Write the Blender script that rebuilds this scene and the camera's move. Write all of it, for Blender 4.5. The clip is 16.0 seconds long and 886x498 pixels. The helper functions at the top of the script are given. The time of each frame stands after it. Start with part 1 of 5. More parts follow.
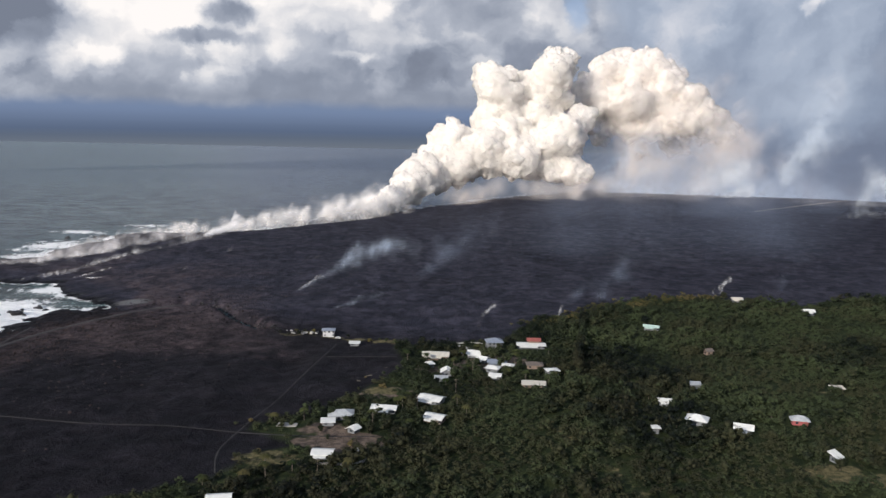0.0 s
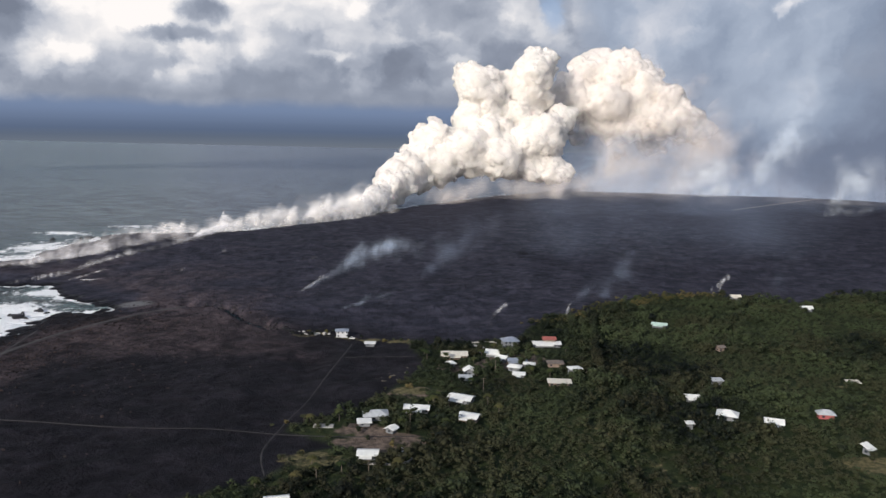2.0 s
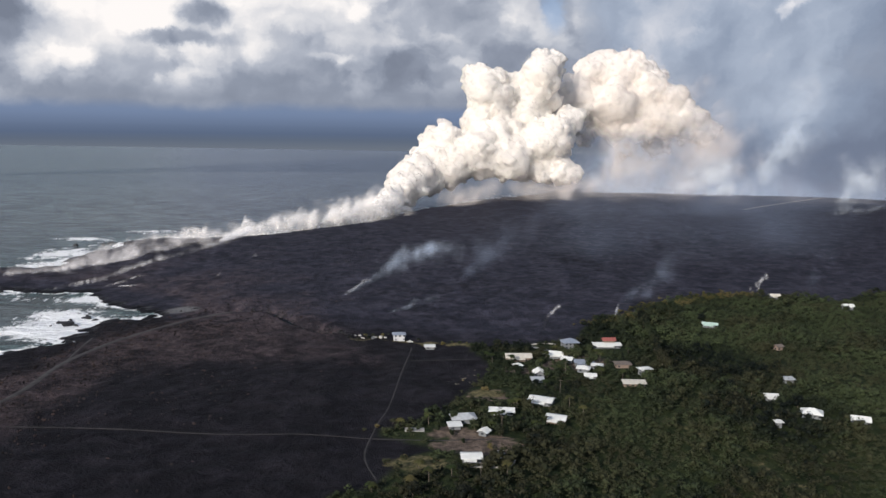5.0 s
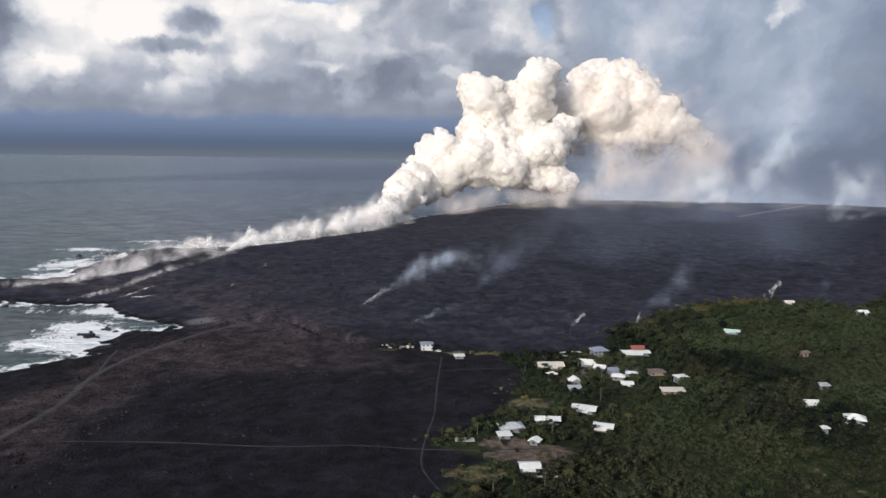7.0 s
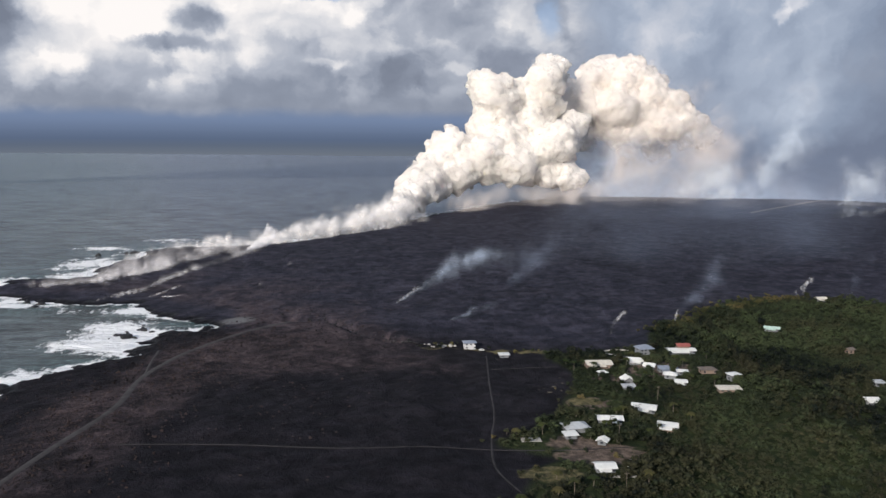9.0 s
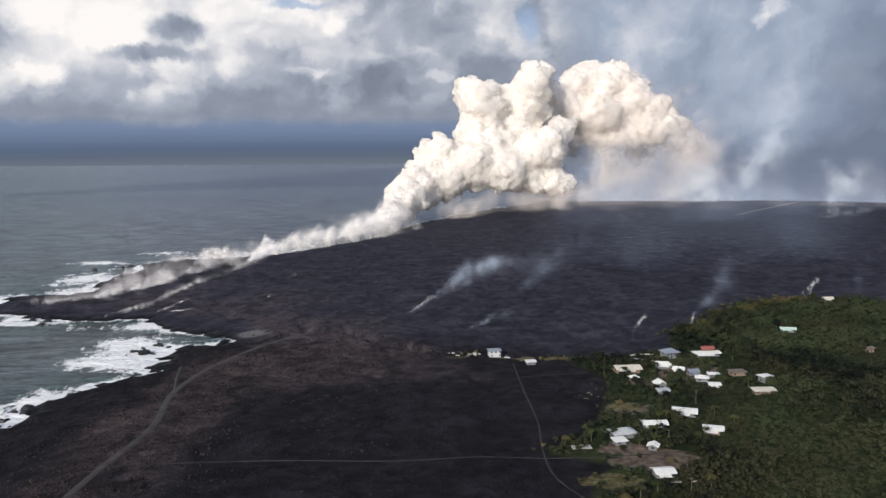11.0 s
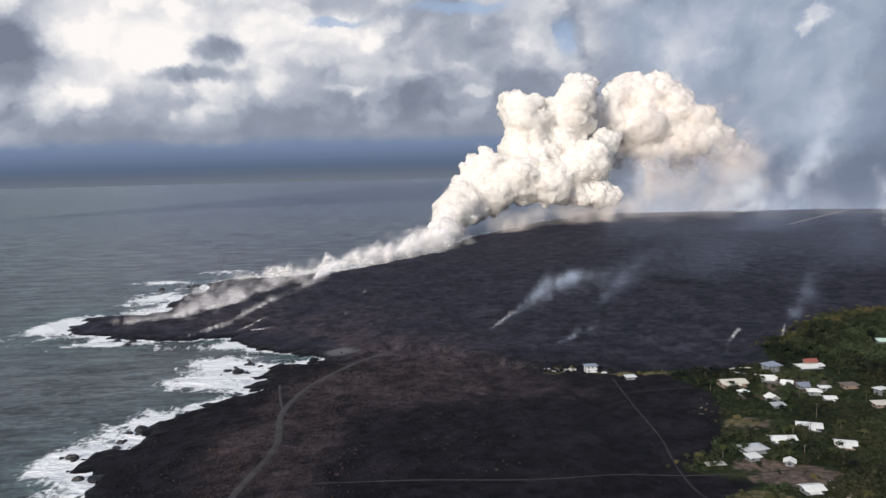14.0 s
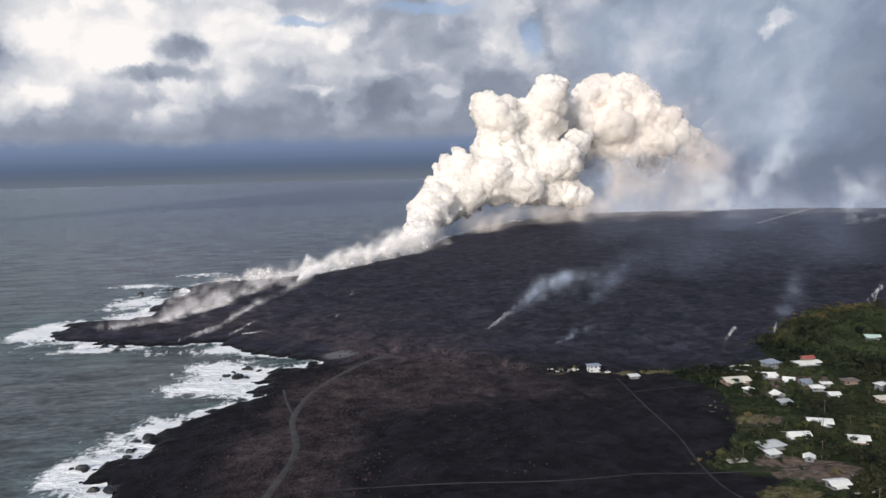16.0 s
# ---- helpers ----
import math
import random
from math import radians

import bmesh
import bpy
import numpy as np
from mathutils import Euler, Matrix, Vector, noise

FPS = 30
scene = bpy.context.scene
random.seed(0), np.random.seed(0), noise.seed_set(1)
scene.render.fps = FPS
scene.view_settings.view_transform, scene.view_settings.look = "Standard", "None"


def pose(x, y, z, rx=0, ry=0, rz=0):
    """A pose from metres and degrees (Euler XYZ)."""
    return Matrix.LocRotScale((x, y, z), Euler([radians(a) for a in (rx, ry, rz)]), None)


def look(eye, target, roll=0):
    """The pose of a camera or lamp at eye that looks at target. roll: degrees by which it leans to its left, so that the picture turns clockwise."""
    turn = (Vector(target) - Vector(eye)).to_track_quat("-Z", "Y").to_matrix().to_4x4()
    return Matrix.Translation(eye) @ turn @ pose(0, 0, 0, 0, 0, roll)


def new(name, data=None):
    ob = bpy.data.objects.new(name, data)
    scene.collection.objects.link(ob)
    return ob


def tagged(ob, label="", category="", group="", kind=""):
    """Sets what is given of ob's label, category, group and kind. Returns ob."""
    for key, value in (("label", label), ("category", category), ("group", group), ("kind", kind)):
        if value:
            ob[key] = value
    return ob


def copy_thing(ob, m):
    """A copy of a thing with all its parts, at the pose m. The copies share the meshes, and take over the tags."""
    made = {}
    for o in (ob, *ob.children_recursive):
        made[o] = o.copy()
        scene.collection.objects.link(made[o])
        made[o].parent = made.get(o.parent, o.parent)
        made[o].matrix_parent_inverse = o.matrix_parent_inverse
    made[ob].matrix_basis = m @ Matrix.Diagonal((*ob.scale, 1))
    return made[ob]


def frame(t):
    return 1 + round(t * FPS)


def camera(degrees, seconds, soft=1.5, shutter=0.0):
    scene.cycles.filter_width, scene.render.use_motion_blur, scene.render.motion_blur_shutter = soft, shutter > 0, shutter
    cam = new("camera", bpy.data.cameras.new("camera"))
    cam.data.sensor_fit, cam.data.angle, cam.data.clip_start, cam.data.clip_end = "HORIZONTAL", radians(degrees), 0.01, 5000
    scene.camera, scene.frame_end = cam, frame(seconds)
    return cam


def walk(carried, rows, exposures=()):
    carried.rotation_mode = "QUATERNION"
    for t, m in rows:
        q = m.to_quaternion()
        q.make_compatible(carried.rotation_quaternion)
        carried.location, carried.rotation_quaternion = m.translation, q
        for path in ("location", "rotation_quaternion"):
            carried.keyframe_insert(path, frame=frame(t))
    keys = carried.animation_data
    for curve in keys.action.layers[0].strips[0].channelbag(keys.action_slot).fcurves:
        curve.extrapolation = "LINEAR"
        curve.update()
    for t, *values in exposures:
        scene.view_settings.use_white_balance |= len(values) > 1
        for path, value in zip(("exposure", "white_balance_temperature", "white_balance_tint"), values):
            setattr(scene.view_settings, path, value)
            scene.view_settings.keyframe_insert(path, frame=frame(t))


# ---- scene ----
cam = camera(58.0, 16.0)
PATH = [
    (0, (0.58, 0.11, 160.37), (-0.62, 49.49, 152.65), 1.2),
    (0.5, (-8.36, -0.92, 160.42), (-9.18, 48.43, 152.44), 1.4),
    (1, (-17.26, -2.15, 160.48), (-17.41, 47.18, 152.33), 1.6),
    (1.5, (-26.20, -2.70, 160.56), (-25.98, 46.66, 152.63), 1.6),
    (2, (-35.23, -2.64, 160.65), (-34.23, 46.75, 152.92), 1.3),
    (2.5, (-44.03, -3.43, 160.81), (-41.93, 45.90, 152.96), 1.1),
    (3, (-52.77, -3.94, 160.96), (-50.35, 45.35, 152.91), 1.2),
    (3.5, (-61.58, -3.26, 160.97), (-59.33, 46.06, 153.07), 1.1),
    (4, (-70.56, -2.80, 161.04), (-68.31, 46.53, 153.19), 0.9),
    (4.5, (-79.38, -3.06, 161.16), (-77.25, 46.26, 153.23), 0.8),
    (5, (-88.30, -3.52, 161.29), (-86.35, 45.85, 153.66), 0.9),
    (7.5, (-132.35, -1.46, 162.03), (-129.00, 47.92, 154.90), 0.8),
    (8, (-141.29, 0.13, 162.01), (-138.09, 49.50, 154.76), 0.7),
    (8.5, (-150.63, 1.90, 162.05), (-147.33, 51.26, 154.72), 0.7),
    (10.8, (-193.79, 7.77, 163.25), (-188.41, 56.96, 156.05), -0.1),
    (11, (-197.59, 8.28, 163.29), (-192.17, 57.50, 156.38), -0.2),
    (11.5, (-206.77, 9.41, 163.41), (-201.80, 58.71, 156.71), -0.4),
    (12, (-215.74, 10.72, 163.60), (-211.17, 60.05, 156.90), -0.5),
    (12.5, (-224.76, 12.03, 163.91), (-220.09, 61.35, 157.14), -0.6),
    (13, (-233.51, 12.64, 164.33), (-228.69, 61.97, 157.73), -1.0),
    (13.5, (-241.97, 13.07, 164.87), (-237.55, 62.46, 158.44), -1.3),
    (14, (-250.57, 14.54, 165.41), (-246.47, 64.01, 159.38), -1.3),
    (14.5, (-258.63, 15.25, 165.94), (-254.50, 64.73, 160.01), -1.1),
    (15, (-266.89, 16.23, 166.50), (-262.02, 65.62, 160.40), -1.0),
    (15.5, (-275.42, 17.80, 166.90), (-269.55, 67.05, 160.62), -1.0),
    (16, (-284.20, 19.67, 167.11), (-277.44, 68.84, 161.03), -1.3),
]
walk(cam, [(t, look(eye, target, roll)) for t, eye, target, roll in PATH], exposures=((0, 0.09, 5920, 13), (16, 0.07, 5920, 13)))

# ---- world, sun ----
SUN_ELEVATION, SUN_AZIMUTH = 22.0, 213.0        # azimuth clockwise from +y
sun_way = Vector((math.sin(radians(SUN_AZIMUTH)) * math.cos(radians(SUN_ELEVATION)),
                  math.cos(radians(SUN_AZIMUTH)) * math.cos(radians(SUN_ELEVATION)), math.sin(radians(SUN_ELEVATION))))
sun_data = bpy.data.lights.new("sun", "SUN")
sun_data.energy, sun_data.angle, sun_data.color = 4.7, radians(0.8), (1.0, 0.88, 0.71)
sun = new("sun", sun_data)
sun.matrix_world = look((0, 0, 900), Vector((0, 0, 900)) - sun_way)


class Nodes:
    """Small helper that wires shader nodes together."""

    def __init__(self, tree):
        self.tree = tree
        tree.nodes.clear()

    def add(self, kind, inputs=(), **settings):
        node = self.tree.nodes.new(kind)
        for key, value in settings.items():
            setattr(node, key, value)
        for key, value in dict(inputs).items():
            self.feed(node.inputs[key], value)
        return node

    def feed(self, socket, value):
        if isinstance(value, bpy.types.NodeSocket):
            self.tree.links.new(value, socket)
        elif isinstance(value, tuple) and len(value) == 3 and socket.type == "RGBA":
            socket.default_value = (*value, 1)
        else:
            socket.default_value = value

    def math(self, operation, a, b=0.0, c=0.0, clamp=False):
        return self.add("ShaderNodeMath", {0: a, 1: b, 2: c}, operation=operation, use_clamp=clamp).outputs[0]

    def mix(self, factor, a, b, blend="MIX"):
        node = self.add("ShaderNodeMix", data_type="RGBA", blend_type=blend)
        self.feed(node.inputs[0], factor)
        self.feed(node.inputs[6], a)
        self.feed(node.inputs[7], b)
        return node.outputs[2]

    def remap(self, value, a, b, c=0.0, d=1.0, smooth=True):
        node = self.add("ShaderNodeMapRange", {0: value, 1: a, 2: b, 3: c, 4: d}, clamp=True)
        node.interpolation_type = "SMOOTHSTEP" if smooth else "LINEAR"
        return node.outputs[0]

    def noise(self, vector, scale, detail=4.0, rough=0.55, distort=0.0):
        return self.add("ShaderNodeTexNoise", {"Vector": vector, "Scale": scale, "Detail": detail, "Roughness": rough, "Distortion": distort}).outputs[0]

    def stretch(self, vector, scale=(1, 1, 1), offset=(0, 0, 0)):
        return self.add("ShaderNodeMapping", {"Vector": vector, "Scale": scale, "Location": offset}).outputs[0]

    def ramp(self, value, stops):
        node = self.add("ShaderNodeValToRGB", {0: value})
        items = node.color_ramp.elements
        while len(items) < len(stops):
            items.new(0.5)
        for item, (place, colour) in zip(items, stops):
            item.position, item.color = place, (*colour, 1)
        return node.outputs[0]


scene.cycles.transparent_max_bounces = 192
scene.cycles.diffuse_bounces = 8
world = bpy.data.worlds.new("world")
scene.world = world
world.use_nodes = True
N = Nodes(world.node_tree)
way = N.add("ShaderNodeTexCoord").outputs["Generated"]
up = N.add("ShaderNodeSeparateXYZ", {0: way}).outputs[2]
sky = N.add("ShaderNodeTexSky", sky_type="NISHITA", sun_disc=False, sun_elevation=radians(SUN_ELEVATION), sun_rotation=radians(SUN_AZIMUTH)).outputs[0]
sky = N.mix(1.0, sky, (0.09, 0.09, 0.09), "MULTIPLY")
grey = N.noise(N.stretch(way, (1, 1, 2.6)), 2.6, 6.0, 0.6)
deck = N.ramp(grey, [(0.3, (0.24, 0.28, 0.36)), (0.5, (0.38, 0.42, 0.5)), (0.7, (0.66, 0.69, 0.74))])
cover = N.remap(N.noise(N.stretch(way, (1, 1, 2), (3, 1, 7)), 1.7, 4.0), 0.34, 0.5)
above = N.mix(cover, sky, deck)
haze = N.mix(N.remap(up, 0.02, 0.07), (0.178, 0.226, 0.315), above)
# Sea past the grid, its dark band of cloud shade painted into the ramp.
far_sea = N.ramp(N.remap(up, -0.034, -0.002, smooth=False), [(0.0, (0.16, 0.176, 0.19)), (0.42, (0.114, 0.137, 0.172)), (0.66, (0.106, 0.136, 0.192)), (1.0, (0.135, 0.172, 0.24))])
N.add("ShaderNodeOutputWorld", {0: N.add("ShaderNodeBackground", {0: N.mix(N.remap(up, -0.006, 0.014), far_sea, haze), 1: 1.0}).outputs[0]})


# ---- helpers of this scene ----
def part(name, bm, material, parent=None, label="", smooth=False):
    """Links a bmesh as one mesh object, under a thing where one is given."""
    mesh = bpy.data.meshes.new(name)
    bm.to_mesh(mesh)
    bm.free()
    if smooth:
        mesh.polygons.foreach_set("use_smooth", [True] * len(mesh.polygons))
    mesh.materials.append(material)
    ob = new(name, mesh)
    ob.parent = parent
    return tagged(ob, label)


def raw(name, verts, faces, material, smooth=False):
    """Links arrays of corners and equal-sided faces as one mesh object."""
    verts, faces = np.asarray(verts, np.float32), np.asarray(faces, np.int32)
    mesh = bpy.data.meshes.new(name)
    mesh.vertices.add(len(verts))
    mesh.vertices.foreach_set("co", verts.ravel())
    sides = faces.shape[1]
    mesh.loops.add(faces.size)
    mesh.loops.foreach_set("vertex_index", faces.ravel())
    mesh.polygons.add(len(faces))
    mesh.polygons.foreach_set("loop_start", np.arange(len(faces), dtype=np.int32) * sides)
    mesh.polygons.foreach_set("use_smooth", np.full(len(faces), smooth))
    mesh.update(calc_edges=True)
    mesh.materials.append(material)
    return new(name, mesh)


rng = np.random.RandomState(7)
TABLE = rng.rand(64, 64, 64).astype(np.float32)


def vnoise(x, y, z=0.0):
    """Smooth value noise from 0 to 1 over arrays of places."""
    x, y, z = np.broadcast_arrays(np.asarray(x, float), np.asarray(y, float), np.asarray(z, float))
    i, j, k = np.floor(x).astype(int), np.floor(y).astype(int), np.floor(z).astype(int)
    u, v, w = x - i, y - j, z - k
    u, v, w = (a * a * (3 - 2 * a) for a in (u, v, w))

    def at(a, b, c):
        return TABLE[(i + a) & 63, (j + b) & 63, (k + c) & 63]

    low = (at(0, 0, 0) * (1 - u) + at(1, 0, 0) * u) * (1 - v) + (at(0, 1, 0) * (1 - u) + at(1, 1, 0) * u) * v
    high = (at(0, 0, 1) * (1 - u) + at(1, 0, 1) * u) * (1 - v) + (at(0, 1, 1) * (1 - u) + at(1, 1, 1) * u) * v
    return low * (1 - w) + high * w


def fbm(x, y, size, octaves=4, z=0.0):
    total, weight = 0.0, 0.0
    for o in range(octaves):
        f = 2.03 ** o / size
        total = total + vnoise(x * f + 17.3 * o, y * f - 9.1 * o, z * f + 3.7 * o) * 0.55 ** o
        weight += 0.55 ** o
    return total / weight


def step(v, a, b):
    u = np.clip((v - a) / (b - a), 0, 1)
    return u * u * (3 - 2 * u)


def line_dist(x, y, pts):
    best = np.full(np.shape(x), 1e9)
    for (ax, ay), (bx, by) in zip(pts, pts[1:]):
        dx, dy = bx - ax, by - ay
        u = np.clip(((x - ax) * dx + (y - ay) * dy) / (dx * dx + dy * dy), 0, 1)
        best = np.minimum(best, np.hypot(x - ax - u * dx, y - ay - u * dy))
    return best


def inside(x, y, ring):
    odd = np.zeros(np.shape(x), bool)
    for (ax, ay), (bx, by) in zip(ring, ring[1:] + ring[:1]):
        if ay != by:
            odd ^= ((ay > y) != (by > y)) & (x < (bx - ax) * (y - ay) / (by - ay) + ax)
    return odd


# ---- the plan: coast, woods, tracks ----
COAST = [(-900, -5000), (-430, -400), (-405, 150), (-391, 400), (-404, 440), (-398, 480), (-378, 512), (-363, 547), (-346, 577),
         (-333, 592), (-331, 622), (-305, 655), (-313, 680), (-366, 727), (-394, 757), (-435, 758), (-478, 757), (-538, 782),
         (-556, 822), (-554, 862), (-523, 866), (-500, 872), (-478, 905), (-486, 965), (-470, 1015), (-468, 1070), (-430, 1100),
         (-390, 1108), (-318, 1128), (-250, 1204), (-182, 1304), (-112, 1440), (-44, 1570), (30, 1690), (160, 1850), (500, 2300), (1200, 3300), (2600, 5200)]
WOODS = [(-150, 285), (-119, 306), (-97.1, 314.3), (-92.6, 344.1), (-72.5, 358.3), (-101.3, 379.8), (-101.3, 391.1), (-72.7, 401.4), (-55.3, 440.2), (-37.9, 493.3),
         (-32.7, 521.9), (-42, 560.6), (28.4, 566.5), (45, 603.2), (86, 642), (141, 688), (201, 726), (267, 724), (301, 704), (396, 745),
         (700, 830), (1100, 300), (700, 100), (-150, 100)]
TRACKS = {
    "house_track": [(-88, 552.5), (-88, 546.4), (-94.1, 486.2), (-99.3, 424.9), (-105.4, 388.9), (-109, 356.7), (-107.6, 338), (-102.1, 318.7)],
    "cross_track": [(-290, 384), (-234, 379), (-178, 371), (-113.3, 372), (-74.6, 369.9), (-39.9, 372.1)],
    "coast_track": [(-330, 330), (-320, 384), (-309, 440), (-313, 507), (-300, 571), (-266, 631), (-238, 658)],
    "coast_spur": [(-313, 510), (-319, 545), (-323, 578)],
    "far_lane": [(-89, 516.8), (-42, 521.9)],
    "distant_road": [(530, 1462), (590, 1522), (750, 1676), (1016, 1925)],
}
CLEARINGS = [(-42, 442.3, 17), (-55.2, 364.1, 24), (-84.4, 339.3, 15), (163, 330, 15), (183, 322, 12), (20.7, 505.2, 26), (-13.3, 491.3, 16), (-66.5, 380.8, 16)]
LANES = [[(44, 393), (55, 367), (65, 347), (73, 323), (80, 300)], [(205, 443), (245, 447)]]


def inland(x, y):
    """Metres from the shore, positive on land."""
    wob = 48 * (fbm(x, y, 30, 4) - 0.5) + 22 * (fbm(x, y, 9, 2) - 0.5)
    d = line_dist(x, y, COAST)
    return np.where(inside(x, y, COAST + [(6000, 6000), (6000, -6000)]), d, -d) + wob * step(-d, -60, -10)


def woods(x, y):
    """1 inside the woods, 0 on bare lava, with an uneven edge."""
    sx, sy = x + 22 * (fbm(x, y, 35, 3) - 0.5), y + 22 * (fbm(y, x, 35, 3) - 0.5)
    d = line_dist(sx, sy, WOODS + WOODS[:1])
    return step(np.where(inside(sx, sy, WOODS), d, -d), -3, 3)


def height(x, y):
    x, y = np.asarray(x, float), np.asarray(y, float)
    d = inland(x, y)
    z = 1.8 * step(d, -2, 4) + 5.0 * (1 - np.exp(-np.maximum(d, 0) / 120)) + np.where(d < 0, np.maximum(d * 0.12, -9), 0)
    z = z + step(d, 0, 90) * (5 * step(-y, -600, -380) + 4 * step(x, 0, 200) * step(-y, -600, -350) + 8 * step(y, 640, 1150) - 9 * step(y, 1720, 1980))
    z = z - 3.5 * step(x, -150, -100) * step(-x, -50, 15) * step(y, 310, 385) * step(-y, -665, -618)
    road = np.minimum.reduce([line_dist(x, y, t) for t in TRACKS.values()])
    rough = (1 - 0.9 * woods(x, y)) * step(road, 2, 14) * step(d, 1, 25) * (1 - 0.6 * step(y, 1000, 1500))
    flow = step(line_dist(x, y, [(-238, 668), (-205, 660), (-180, 622), (-150, 590)]), 9, 1) * 6.5
    far = step(y, 560, 760)
    return z + rough * (7 * (1 - 0.4 * far) * (fbm(x, y, 130, 3) - 0.5) + 3.4 * (1 - 0.55 * far) * (fbm(x, y, 26, 4) - 0.5) + 1.9 * (np.abs(fbm(x, y, 7, 2) - 0.5) * 2)) - flow


def axis(knots):
    """Grid lines: (place, spacing) knots, the spacing gliding from one to the next."""
    out = [knots[0][0]]
    while out[-1] < knots[-1][0]:
        out.append(out[-1] + float(np.interp(out[-1], [k[0] for k in knots], [k[1] for k in knots])))
    return np.array(out)


def grid(name, xs, ys, zfun, material):
    gx, gy = np.meshgrid(xs, ys)
    gz = zfun(gx, gy)
    n, m = len(xs), len(ys)
    idx = (np.arange(m - 1)[:, None] * n + np.arange(n - 1)[None, :]).ravel()
    ob = raw(name, np.stack([gx.ravel(), gy.ravel(), gz.ravel()], 1), np.stack([idx, idx + 1, idx + n + 1, idx + n], 1), material, True)
    return ob, gx, gy


def attribute(ob, name, values):
    layer = ob.data.attributes.new(name, "FLOAT", "POINT")
    layer.data.foreach_set("value", np.asarray(values, np.float32).ravel())


# ---- materials ----
def surface(name, colour, rough=0.8, vary=0.25, grain=1.0, bump=0.0, bump_grain=None, metal=0.0):
    """A plain painted or natural surface with blotches at two scales."""
    mat = bpy.data.materials.new(name)
    mat.use_nodes = True
    N = Nodes(mat.node_tree)
    at = N.add("ShaderNodeTexCoord").outputs["Object"]
    tone = N.math("ADD", N.math("MULTIPLY", N.noise(at, grain), 0.65), N.math("MULTIPLY", N.noise(at, grain * 7.3), 0.35))
    one = N.add("ShaderNodeObjectInfo").outputs["Random"]
    tone = N.math("ADD", N.remap(tone, 0.3, 0.7, 1 - vary, 1 + vary), N.math("MULTIPLY", N.math("SUBTRACT", one, 0.5), vary * 0.6))
    shade = N.add("ShaderNodeVectorMath", {0: (*colour,), "Scale": tone}, operation="SCALE").outputs[0]
    inputs = {"Base Color": shade, "Roughness": rough, "Metallic": metal}
    if bump:
        inputs["Normal"] = N.add("ShaderNodeBump", {"Height": N.noise(at, bump_grain or grain * 3), "Strength": 0.8, "Distance": bump}).outputs[0]
    N.add("ShaderNodeOutputMaterial", {0: N.add("ShaderNodeBsdfPrincipled", inputs).outputs[0]})
    return mat


